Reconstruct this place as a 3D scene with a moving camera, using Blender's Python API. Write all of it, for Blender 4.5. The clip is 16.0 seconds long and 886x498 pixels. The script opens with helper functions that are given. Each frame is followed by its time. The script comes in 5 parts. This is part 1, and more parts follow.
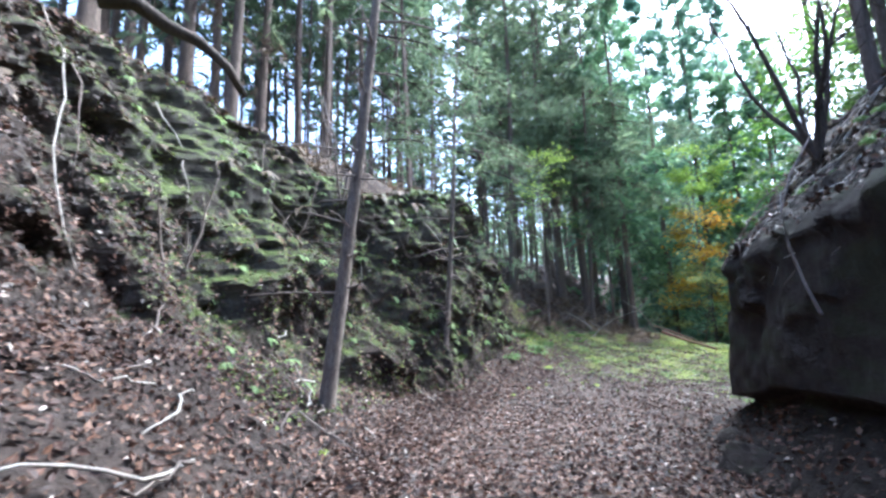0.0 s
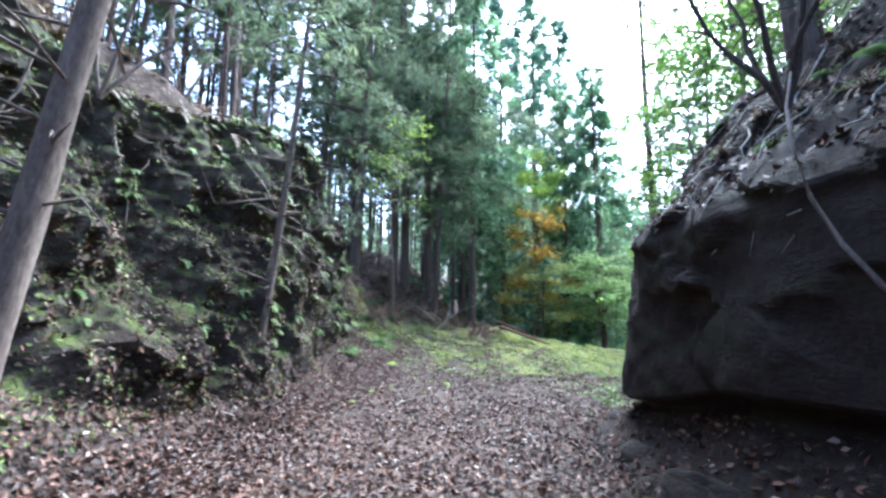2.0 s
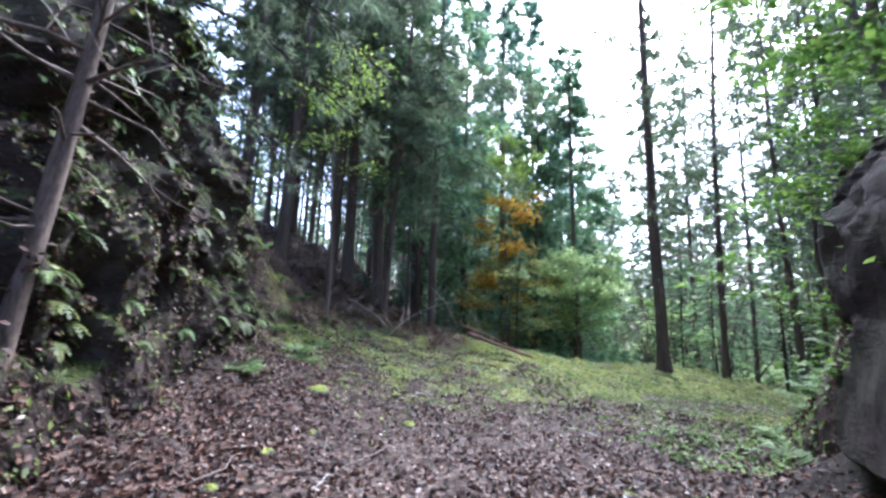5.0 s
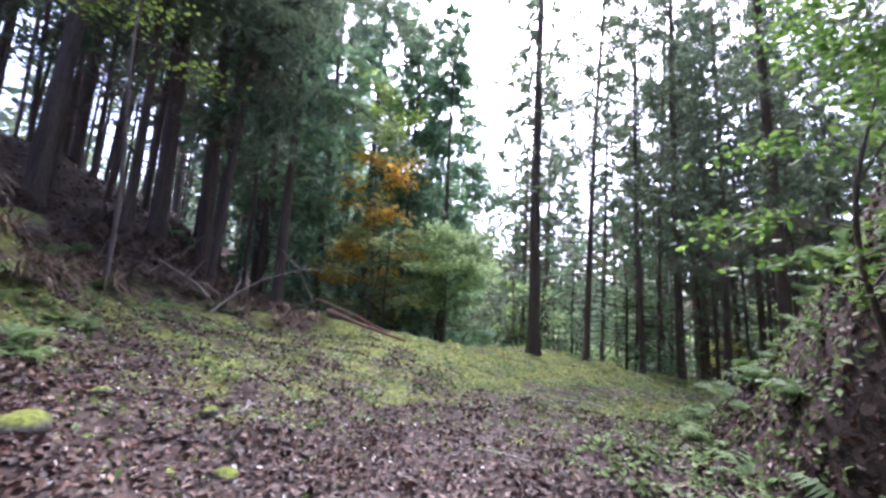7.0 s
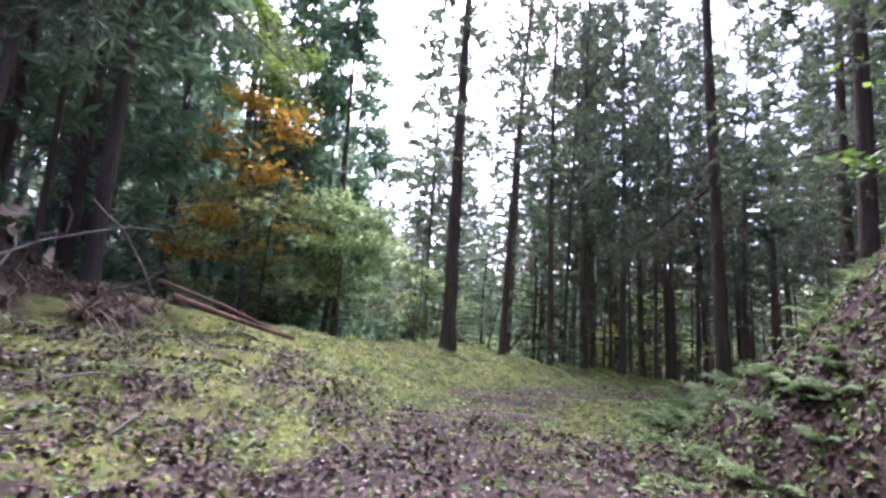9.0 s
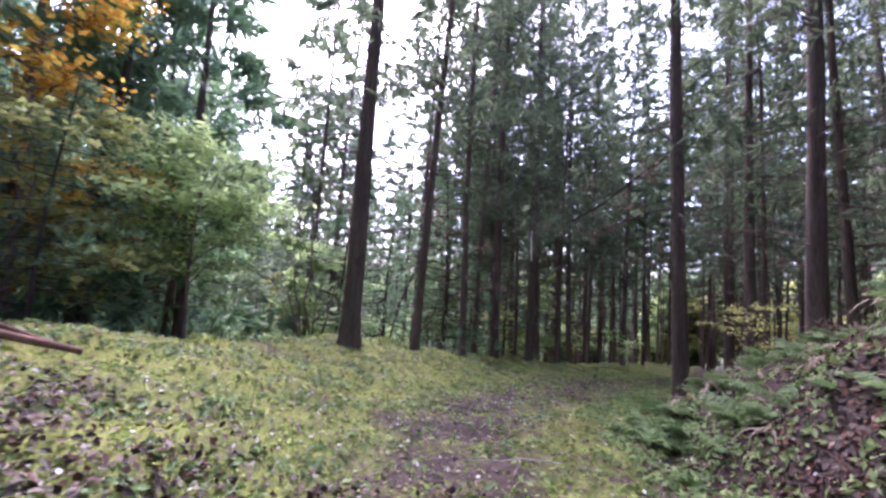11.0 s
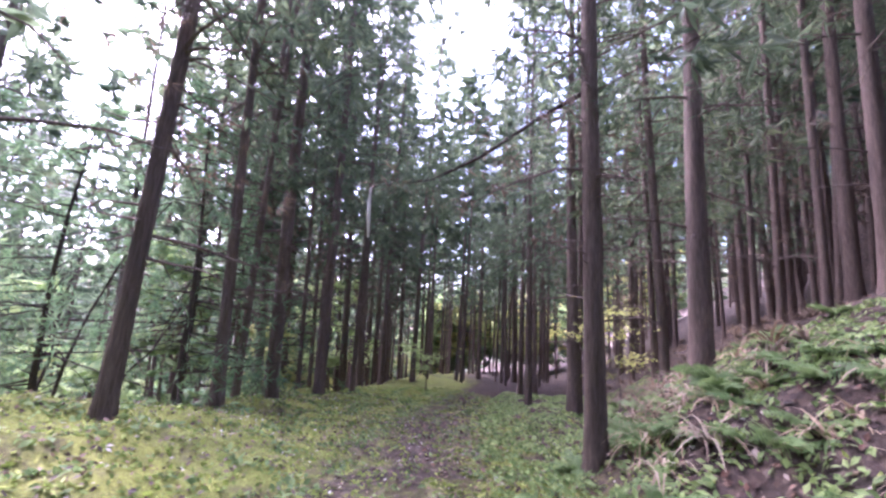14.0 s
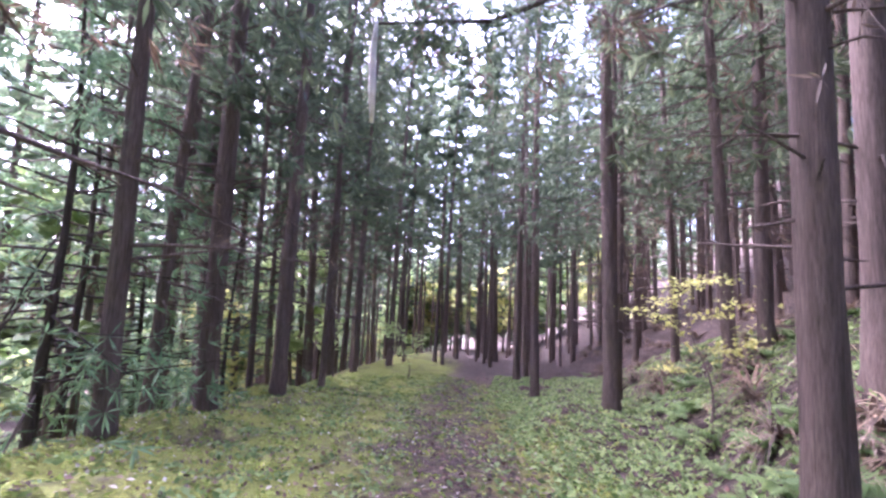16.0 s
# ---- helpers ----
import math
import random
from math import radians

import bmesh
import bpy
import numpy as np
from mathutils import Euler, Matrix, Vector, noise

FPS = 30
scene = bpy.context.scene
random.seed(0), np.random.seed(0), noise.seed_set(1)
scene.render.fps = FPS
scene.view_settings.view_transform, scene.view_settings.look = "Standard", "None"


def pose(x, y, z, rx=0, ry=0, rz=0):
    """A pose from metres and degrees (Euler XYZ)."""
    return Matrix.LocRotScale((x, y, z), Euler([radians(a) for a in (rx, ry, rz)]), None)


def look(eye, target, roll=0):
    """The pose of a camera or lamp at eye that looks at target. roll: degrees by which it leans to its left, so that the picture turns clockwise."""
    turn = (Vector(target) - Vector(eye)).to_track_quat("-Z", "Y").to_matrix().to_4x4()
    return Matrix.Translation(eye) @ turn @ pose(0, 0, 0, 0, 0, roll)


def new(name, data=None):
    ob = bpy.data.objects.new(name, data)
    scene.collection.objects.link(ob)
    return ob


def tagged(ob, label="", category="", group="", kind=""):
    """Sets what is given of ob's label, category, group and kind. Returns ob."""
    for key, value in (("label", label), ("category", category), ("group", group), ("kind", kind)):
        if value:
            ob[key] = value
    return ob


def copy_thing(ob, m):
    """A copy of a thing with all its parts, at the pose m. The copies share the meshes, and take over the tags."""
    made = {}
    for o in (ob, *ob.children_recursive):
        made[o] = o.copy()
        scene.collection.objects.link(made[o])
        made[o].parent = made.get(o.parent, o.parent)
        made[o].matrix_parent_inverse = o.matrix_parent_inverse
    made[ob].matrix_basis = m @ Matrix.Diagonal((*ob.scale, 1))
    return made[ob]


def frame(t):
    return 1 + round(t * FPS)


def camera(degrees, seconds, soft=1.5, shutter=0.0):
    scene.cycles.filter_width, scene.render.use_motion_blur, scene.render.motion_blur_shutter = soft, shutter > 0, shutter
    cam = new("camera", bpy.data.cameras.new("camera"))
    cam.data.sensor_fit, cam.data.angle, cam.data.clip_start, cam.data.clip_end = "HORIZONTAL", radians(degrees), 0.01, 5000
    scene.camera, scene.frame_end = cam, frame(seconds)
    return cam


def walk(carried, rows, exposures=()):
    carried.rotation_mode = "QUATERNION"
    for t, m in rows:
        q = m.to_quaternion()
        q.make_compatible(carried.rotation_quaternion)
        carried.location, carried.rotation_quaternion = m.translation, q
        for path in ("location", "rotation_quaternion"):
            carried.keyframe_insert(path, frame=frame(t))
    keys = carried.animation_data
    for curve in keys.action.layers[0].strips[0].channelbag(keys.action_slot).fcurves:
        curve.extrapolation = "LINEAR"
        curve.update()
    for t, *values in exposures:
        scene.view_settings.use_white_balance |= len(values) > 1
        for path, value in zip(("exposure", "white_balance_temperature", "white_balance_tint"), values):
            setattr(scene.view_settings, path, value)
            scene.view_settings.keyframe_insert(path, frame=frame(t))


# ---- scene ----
cam = camera(93.9, 16.0, soft=2.6, shutter=0.2)
METRES, EYE, TILT, LEAN, TURN = 21.0, 1.85, 0.0, 0.0, 0.0
ROWS = [
    (0.0, 0.0, 0.0, 0.0, 0.31, 9.84, 1.79),
    (0.5, 0.0006, 0.026, -0.0019, -7.8, 9.01, 1.56),
    (1.0, -0.0023, 0.0556, -0.004, -13.05, 8.05, 0.71),
    (1.5, -0.0008, 0.0887, -0.0053, -19.88, 8.73, 0.73),
    (2.0, 0.0016, 0.1175, -0.0094, -22.98, 8.74, -0.5),
    (2.5, 0.0099, 0.1479, -0.0115, -27.43, 8.38, -1.2),
    (3.0, 0.0155, 0.1779, -0.0135, -24.54, 8.29, -3.42),
    (5.5, 0.0722, 0.3162, -0.0225, -34.32, 10.42, -1.29),
    (6.0, 0.0841, 0.3428, -0.0231, -39.39, 8.83, -1.66),
    (6.5, 0.099, 0.3694, -0.0232, -45.5, 8.39, -1.64),
    (7.0, 0.1133, 0.3929, -0.0243, -51.14, 8.27, -3.15),
    (7.5, 0.1298, 0.4181, -0.0257, -56.3, 9.22, -2.24),
    (8.0, 0.1461, 0.442, -0.0257, -58.24, 9.03, -2.91),
    (8.5, 0.1661, 0.4643, -0.0255, -62.72, 8.25, -3.88),
    (9.0, 0.1875, 0.4848, -0.0258, -67.67, 7.5, -3.65),
    (11.5, 0.3268, 0.5672, -0.028, -90.9, 6.74, -3.77),
    (12.0, 0.359, 0.5759, -0.0298, -98.46, 7.48, -3.75),
    (12.5, 0.3911, 0.5815, -0.0305, -104.09, 7.21, -4.3),
    (13.0, 0.4251, 0.5807, -0.032, -108.8, 7.67, -4.0),
    (13.5, 0.4583, 0.5796, -0.0341, -111.85, 8.69, -3.74),
    (14.0, 0.4903, 0.5736, -0.0354, -116.07, 9.76, -2.91),
    (14.5, 0.5247, 0.5712, -0.0387, -118.17, 10.27, -3.2),
    (15.0, 0.5569, 0.5629, -0.0411, -119.43, 9.34, -3.19),
    (15.5, 0.5931, 0.5584, -0.0382, -119.61, 7.72, -4.23),
    (16.0, 0.6223, 0.5486, -0.0393, -121.05, 6.84, -2.54),
]
EXPOSURES = ((0.0, 3.25, 5050, 4), (3.0, 3.3, 4900, 6), (6.0, 2.7, 5300, 20), (9.0, 2.75, 5450, 35), (12.5, 3.08, 5450, 42), (16.0, 4.05, 5400, 47))
walk(cam, [(t, pose(0, 0, EYE, TILT, LEAN, TURN) @ pose(METRES * x, METRES * y, METRES * z, 90 + pitch, roll, yaw)) for t, x, y, z, yaw, pitch, roll in ROWS], EXPOSURES)

# ---- world, sun ----
SUN_ELEV, SUN_AZ = radians(56), radians(62)
world = bpy.data.worlds.new("overcast_sky")
scene.world = world
world.use_nodes = True
wn = world.node_tree
sky = wn.nodes.new("ShaderNodeTexSky")
sky.sky_type = "NISHITA"
sky.sun_disc = False
sky.sun_elevation, sky.sun_rotation = SUN_ELEV, SUN_AZ
sky.air_density, sky.dust_density, sky.ozone_density = 0.8, 6.0, 1.2
wn.nodes["Background"].inputs[1].default_value = 0.15
wn.links.new(sky.outputs[0], wn.nodes["Background"].inputs[0])
sun = new("sun", bpy.data.lights.new("sun", "SUN"))
sun.data.energy, sun.data.angle, sun.data.color = 1.5, radians(34), (1.0, 0.985, 0.95)
sun.matrix_world = look((math.sin(SUN_AZ) * math.cos(SUN_ELEV) * 50, math.cos(SUN_AZ) * math.cos(SUN_ELEV) * 50, math.sin(SUN_ELEV) * 50), (0, 0, 0))


# ---- materials ----
def nodes_of(mat):
    mat.use_nodes = True
    nt = mat.node_tree
    return nt, nt.nodes["Principled BSDF"]


def ramp(nt, fac, stops):
    top = max(p for p, _ in stops)
    if top > 1:
        k = nt.nodes.new("ShaderNodeMath")
        k.operation = "DIVIDE"
        k.inputs[1].default_value = top
        nt.links.new(fac, k.inputs[0])
        fac, stops = k.outputs[0], [(p / top, c) for p, c in stops]
    r = nt.nodes.new("ShaderNodeValToRGB")
    el = r.color_ramp.elements
    while len(el) < len(stops):
        el.new(0.5)
    for e, (p, c) in zip(el, stops):
        e.position, e.color = p, (*c, 1)
    nt.links.new(fac, r.inputs[0])
    return r.outputs[0]


def noise_tex(nt, scale, detail=6, rough=0.6, stretch=None):
    tex = nt.nodes.new("ShaderNodeTexNoise")
    tex.inputs["Scale"].default_value, tex.inputs["Detail"].default_value, tex.inputs["Roughness"].default_value = scale, detail, rough
    co = nt.nodes.new("ShaderNodeTexCoord")
    if stretch:
        mp = nt.nodes.new("ShaderNodeMapping")
        mp.inputs["Scale"].default_value = stretch
        nt.links.new(co.outputs["Object"], mp.inputs[0])
        nt.links.new(mp.outputs[0], tex.inputs[0])
    else:
        nt.links.new(co.outputs["Object"], tex.inputs[0])
    return tex.outputs[0]


def mix(nt, fac, a, b, blend="MIX"):
    m = nt.nodes.new("ShaderNodeMix")
    m.data_type, m.blend_type = "RGBA", blend
    for sock, v in ((0, fac), (6, a), (7, b)):
        if isinstance(v, (float, int)):
            m.inputs[sock].default_value = v
        elif isinstance(v, tuple):
            m.inputs[sock].default_value = (*v, 1)
        else:
            nt.links.new(v, m.inputs[sock])
    return m.outputs[2]


def bump(nt, bsdf, height, strength, dist):
    b = nt.nodes.new("ShaderNodeBump")
    b.inputs["Strength"].default_value, b.inputs["Distance"].default_value = strength, dist
    nt.links.new(height, b.inputs["Height"])
    nt.links.new(b.outputs[0], bsdf.inputs["Normal"])


def rough_material(name, c1, c2, big, fine, rough=0.9, depth=0.02, stretch=None, third=None):
    """Two scales of colour variation and relief."""
    mat = bpy.data.materials.new(name)
    nt, bsdf = nodes_of(mat)
    a, b = noise_tex(nt, big, 4, 0.6, stretch), noise_tex(nt, fine, 8, 0.7, stretch)
    col = ramp(nt, b, ((0.3, c1), (0.7, c2)))
    dark = ramp(nt, a, ((0.3, (0.5, 0.5, 0.5)), (0.7, (1.2, 1.2, 1.2))))
    col = mix(nt, 0.8, col, dark, "MULTIPLY")
    if third:
        col = mix(nt, ramp(nt, a, ((0.5, (0, 0, 0)), (0.62, (1, 1, 1)))), col, third)
    nt.links.new(col, bsdf.inputs["Base Color"])
    bsdf.inputs["Roughness"].default_value = rough
    bsdf.inputs["Specular IOR Level"].default_value = 0.25
    bump(nt, bsdf, b, 0.8, depth)
    return mat


def leaf_material(name, stops, glow=0.35, rough=0.55):
    """Thin leaf that lets light through; each leaf and each plant has its own shade."""
    mat = bpy.data.materials.new(name)
    nt, bsdf = nodes_of(mat)
    geo = nt.nodes.new("ShaderNodeNewGeometry")
    info = nt.nodes.new("ShaderNodeObjectInfo")
    col = ramp(nt, geo.outputs["Random Per Island"], stops)
    tint = ramp(nt, info.outputs["Random"], ((0, (0.75, 0.8, 0.8)), (1, (1.15, 1.1, 1.0))))
    col = mix(nt, 1.0, col, tint, "MULTIPLY")
    nt.links.new(col, bsdf.inputs["Base Color"])
    bsdf.inputs["Roughness"].default_value = rough
    bsdf.inputs["Specular IOR Level"].default_value = 0.3
    tr = nt.nodes.new("ShaderNodeBsdfTranslucent")
    nt.links.new(col, tr.inputs[0])
    mx = nt.nodes.new("ShaderNodeMixShader")
    mx.inputs[0].default_value = glow
    nt.links.new(bsdf.outputs[0], mx.inputs[1])
    nt.links.new(tr.outputs[0], mx.inputs[2])
    nt.links.new(mx.outputs[0], nt.nodes["Material Output"].inputs[0])
    return mat


BARK = rough_material("cedar_bark", (0.065, 0.048, 0.04), (0.2, 0.15, 0.122), 1.2, 9, 0.9, 0.03, (6, 6, 0.6))
BARK_GREY = rough_material("grey_bark", (0.09, 0.07, 0.06), (0.26, 0.21, 0.18), 2, 14, 0.9, 0.015, (3, 3, 0.8))
BARK_DARK = rough_material("dark_bark", (0.03, 0.024, 0.02), (0.1, 0.075, 0.06), 1.5, 10, 0.9, 0.02, (5, 5, 0.7))
DEADWOOD = rough_material("bleached_wood", (0.22, 0.19, 0.16), (0.5, 0.45, 0.4), 3, 25, 0.8, 0.01, (4, 4, 1))
REDWOOD = rough_material("fallen_trunk_bark", (0.1, 0.05, 0.035), (0.3, 0.17, 0.12), 3, 20, 0.85, 0.01)
# dark brown stone, lowered further in colour for the shade of trees above
ROCK = rough_material("dark_shaded_rock", (0.017, 0.0125, 0.0105), (0.05, 0.036, 0.03), 1.3, 14, 0.85, 0.05, (1, 1, 2.4), (0.034, 0.033, 0.019))


def add_soil(mat):
    """Earth on the parts of a rock that hold litter; colour includes tree shade."""
    nt = mat.node_tree
    bsdf = nt.nodes["Principled BSDF"]
    old = bsdf.inputs["Base Color"].links[0].from_socket
    att = nt.nodes.new("ShaderNodeAttribute")
    att.attribute_name = "litter"
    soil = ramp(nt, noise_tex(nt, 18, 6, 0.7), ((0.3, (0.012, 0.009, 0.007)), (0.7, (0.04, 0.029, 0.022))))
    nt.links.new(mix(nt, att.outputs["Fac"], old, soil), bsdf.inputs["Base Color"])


add_soil(ROCK)


def mossy_cliff_material(name, moss_dark, moss_light, stone_light):
    """Stone with moss on whatever faces up, and earth where litter lies."""
    mat = bpy.data.materials.new(name)
    nt, bsdf = nodes_of(mat)
    a, b, c = noise_tex(nt, 0.7, 5), noise_tex(nt, 5, 8, 0.7), noise_tex(nt, 22, 6, 0.7)
    rock = ramp(nt, b, ((0.3, (0.034, 0.03, 0.026)), (0.7, stone_light)))
    moss = ramp(nt, c, ((0.3, moss_dark), (0.7, moss_light)))
    soil = ramp(nt, c, ((0.3, (0.018, 0.014, 0.012)), (0.7, (0.062, 0.045, 0.037))))
    geo = nt.nodes.new("ShaderNodeNewGeometry")
    sep = nt.nodes.new("ShaderNodeSeparateXYZ")
    nt.links.new(geo.outputs["Normal"], sep.inputs[0])
    add = nt.nodes.new("ShaderNodeMath")
    add.operation = "MULTIPLY_ADD"
    nt.links.new(sep.outputs[2], add.inputs[0])
    add.inputs[1].default_value = 0.55
    nt.links.new(b, add.inputs[2])
    col = mix(nt, ramp(nt, add.outputs[0], ((0.68, (0, 0, 0)), (0.92, (1, 1, 1)))), rock, moss)
    col = mix(nt, ramp(nt, a, ((0.52, (0, 0, 0)), (0.66, (1, 1, 1)))), col, soil)
    att = nt.nodes.new("ShaderNodeAttribute")
    att.attribute_name = "litter"
    col = mix(nt, att.outputs["Fac"], col, soil)
    nt.links.new(col, bsdf.inputs["Base Color"])
    bsdf.inputs["Roughness"].default_value = 0.92
    bsdf.inputs["Specular IOR Level"].default_value = 0.2
    bump(nt, bsdf, c, 0.9, 0.04)
    return mat


CLIFF = mossy_cliff_material("mossy_cliff", (0.028, 0.04, 0.011), (0.1, 0.125, 0.033), (0.1, 0.088, 0.074))
MOSS_STONE = mossy_cliff_material("moss_capped_stone", (0.07, 0.09, 0.02), (0.27, 0.31, 0.055), (0.27, 0.26, 0.23))


def ground_material():
    """Leaf litter and soil, with moss and low grass where the painted growth value is high."""
    mat = bpy.data.materials.new("forest_floor")
    nt, bsdf = nodes_of(mat)
    a, b, c = noise_tex(nt, 0.8, 5), noise_tex(nt, 7, 8, 0.7), noise_tex(nt, 45, 4, 0.7)
    vor = nt.nodes.new("ShaderNodeTexVoronoi")
    vor.inputs["Scale"].default_value = 16
    co = nt.nodes.new("ShaderNodeTexCoord")
    nt.links.new(co.outputs["Object"], vor.inputs[0])
    sep = nt.nodes.new("ShaderNodeSeparateColor")
    nt.links.new(vor.outputs["Color"], sep.inputs[0])
    # litter and soil browns are lowered to stand in for shade in the cutting
    litter = ramp(nt, sep.outputs[0], ((0.0, (0.026, 0.018, 0.014)), (0.5, (0.07, 0.047, 0.036)), (0.85, (0.125, 0.084, 0.064)), (1, (0.24, 0.19, 0.155))))
    soil = ramp(nt, b, ((0.3, (0.016, 0.013, 0.011)), (0.7, (0.058, 0.044, 0.036))))
    litter = mix(nt, 0.5, litter, soil)
    moss = ramp(nt, c, ((0.3, (0.09, 0.095, 0.024)), (0.55, (0.22, 0.245, 0.055)), (0.75, (0.38, 0.4, 0.11))))
    att = nt.nodes.new("ShaderNodeAttribute")
    att.attribute_name = "growth"
    add = nt.nodes.new("ShaderNodeMath")
    add.operation = "MULTIPLY_ADD"
    nt.links.new(b, add.inputs[0])
    add.inputs[1].default_value = 0.9
    nt.links.new(att.outputs["Fac"], add.inputs[2])
    clump = nt.nodes.new("ShaderNodeMath")
    clump.operation = "MULTIPLY_ADD"
    nt.links.new(noise_tex(nt, 2.2, 4, 0.6), clump.inputs[0])
    clump.inputs[1].default_value = 0.9
    nt.links.new(add.outputs[0], clump.inputs[2])
    moss = mix(nt, 0.7, moss, ramp(nt, a, ((0.3, (0.7, 0.85, 0.7)), (0.7, (1.15, 1.1, 0.9)))), "MULTIPLY")
    col = mix(nt, ramp(nt, clump.outputs[0], ((1.2, (0, 0, 0)), (1.55, (0.9, 0.9, 0.9)))), litter, moss)
    nt.links.new(col, bsdf.inputs["Base Color"])
    bsdf.inputs["Roughness"].default_value = 0.9
    bsdf.inputs["Specular IOR Level"].default_value = 0.25
    bump(nt, bsdf, c, 0.9, 0.03)
    return mat


GROUND = ground_material()
CEDAR_LEAF = leaf_material("cedar_needles", ((0, (0.075, 0.105, 0.065)), (0.6, (0.13, 0.175, 0.1)), (1, (0.2, 0.25, 0.135))), 0.5)
CEDAR_DRY = leaf_material("dry_cedar_needles", ((0, (0.09, 0.066, 0.05)), (1, (0.23, 0.165, 0.115))), 0.3)
# fresh green, lightened further so that foliage looks lit from the open side
SOFT_LEAF = leaf_material("fresh_lit_conifer_needles", ((0, (0.1, 0.18, 0.1)), (1, (0.23, 0.36, 0.18))), 0.5)
LIME_LEAF = leaf_material("lime_green_leaf", ((0, (0.2, 0.3, 0.05)), (1, (0.42, 0.55, 0.12))), 0.55)
PALE_LEAF = leaf_material("pale_green_leaf", ((0, (0.28, 0.4, 0.15)), (1, (0.5, 0.62, 0.28))), 0.6)
ORANGE_LEAF = leaf_material("orange_autumn_leaf", ((0, (0.5, 0.24, 0.04)), (0.5, (0.68, 0.42, 0.06)), (1, (0.74, 0.56, 0.09))), 0.6)
RED_LEAF = leaf_material("russet_leaf", ((0, (0.25, 0.06, 0.03)), (1, (0.45, 0.16, 0.06))), 0.5)
YELLOW_LEAF = leaf_material("yellow_green_leaf", ((0, (0.3, 0.34, 0.1)), (1, (0.55, 0.54, 0.2))), 0.55)
FERN_LEAF = leaf_material("fern_frond", ((0, (0.1, 0.17, 0.06)), (1, (0.28, 0.38, 0.15))), 0.45)
GRASS_LEAF = leaf_material("low_grass_blade", ((0, (0.11, 0.17, 0.04)), (0.6, (0.27, 0.345, 0.07)), (1, (0.48, 0.52, 0.16))), 0.5)
DRY_GRASS = leaf_material("dry_bamboo_grass", ((0, (0.2, 0.13, 0.09)), (1, (0.5, 0.4, 0.3))), 0.3)
DEAD_LEAF = leaf_material("fallen_leaf", ((0, (0.06, 0.038, 0.033)), (0.5, (0.16, 0.098, 0.078)), (0.82, (0.3, 0.19, 0.14)), (0.93, (0.45, 0.38, 0.34)), (1, (0.68, 0.63, 0.6))), 0.15)

# blue-green needles, paled in colour to give the look of backlit haze
HAZY_BLUE_LEAF = leaf_material("hazy_blue_green_needles", ((0, (0.1, 0.175, 0.125)), (0.6, (0.17, 0.28, 0.19)), (1, (0.27, 0.39, 0.25))), 0.55)
MOSS_LEAF = leaf_material("cliff_moss_leaf", ((0, (0.04, 0.058, 0.014)), (0.6, (0.095, 0.125, 0.033)), (1, (0.2, 0.24, 0.065))), 0.3)
MAPLE_LEAF = leaf_material("green_maple_leaf", ((0, (0.07, 0.14, 0.028)), (0.6, (0.14, 0.25, 0.045)), (1, (0.27, 0.39, 0.08))), 0.5)
# russet leaves, their colour darkened for the shade of cutting and bank
RED_LITTER = leaf_material("shaded_russet_fallen_leaf", ((0, (0.018, 0.01, 0.0075)), (0.5, (0.055, 0.025, 0.017)), (0.85, (0.12, 0.056, 0.035)), (0.97, (0.19, 0.11, 0.078)), (1, (0.4, 0.34, 0.31))), 0.12)

# ---- terrain ----
# TERRAIN BEGIN
PATH_LINE = ((0, -60, 1.2), (0, 0, 0.5), (0.3, 3.7, 0.22), (1.5, 6.6, 0.03), (2.4, 8.3, -0.01), (3.9, 10.2, -0.04), (6.9, 11.7, -0.09), (8.9, 11.9, -0.17), (11, 11.8, -0.31), (13, 11.2, -0.38), (17, 9, -0.75), (23, 5, -1.5), (33, -3.5, -2.6), (70, -30, -7))
HILL_FOOT = ((-1.4, -60, 0), (-1.5, 0, 0), (-1.6, 4, 0), (-1.35, 6, 0), (-0.5, 9.3, 0), (0.8, 11.0, 0), (1.5, 12.3, 0), (2.6, 14.6, 0), (5, 17.2, 0), (8.5, 19.5, 0), (14, 25, 0), (25, 34, 0), (60, 60, 0))
SPUR_FOOT = ((1.6, -60, 0), (2.3, 0, 0), (2.9, 3.0, 0), (3.5, 5, 0), (4.4, 6.5, 0), (5.3, 7.25, 0), (6.9, 8.3, 0), (9, 9.2, 0), (11, 9.5, 0), (13, 9.2, 0), (15, 7.35, 0), (17.2, 5.2, 0), (19, 2.6, 0), (22, -0.7, 0), (32, -9.5, 0), (70, -38, 0))
CREST = ((7.4, 16.6, 0), (10.5, 15.9, 0), (14.8, 14.7, 0), (17, 13.4, 0), (20.5, 11.3, 0), (24, 8.9, 0), (29.4, 5.5, 0), (40, -2, 0), (80, -32, 0))


def to_line(x, y, line):
    """Signed distance from a line (left of it is positive), the share of its length there, and its third value."""
    pts = np.array(line, float)
    best = np.full(x.shape, 1e9)
    side, along, third = np.zeros(x.shape), np.zeros(x.shape), np.zeros(x.shape)
    start = 0.0
    for a, b in zip(pts[:-1], pts[1:]):
        ab = b[:2] - a[:2]
        size = np.hypot(*ab)
        raw = ((x - a[0]) * ab[0] + (y - a[1]) * ab[1]) / size**2
        k = np.clip(raw, 0, 1)
        dx, dy = x - a[0] - k * ab[0], y - a[1] - k * ab[1]
        d = np.hypot(dx, dy)
        near = d < best - 1e-9
        best = np.where(near, d, best)
        side = np.where(near, np.sign(ab[0] * (y - a[1]) - ab[1] * (x - a[0])), side)
        along = np.where(near, start + k * size, along)
        third = np.where(near, a[2] + k * (b[2] - a[2]), third)
        start += size
    return best * side, along, third


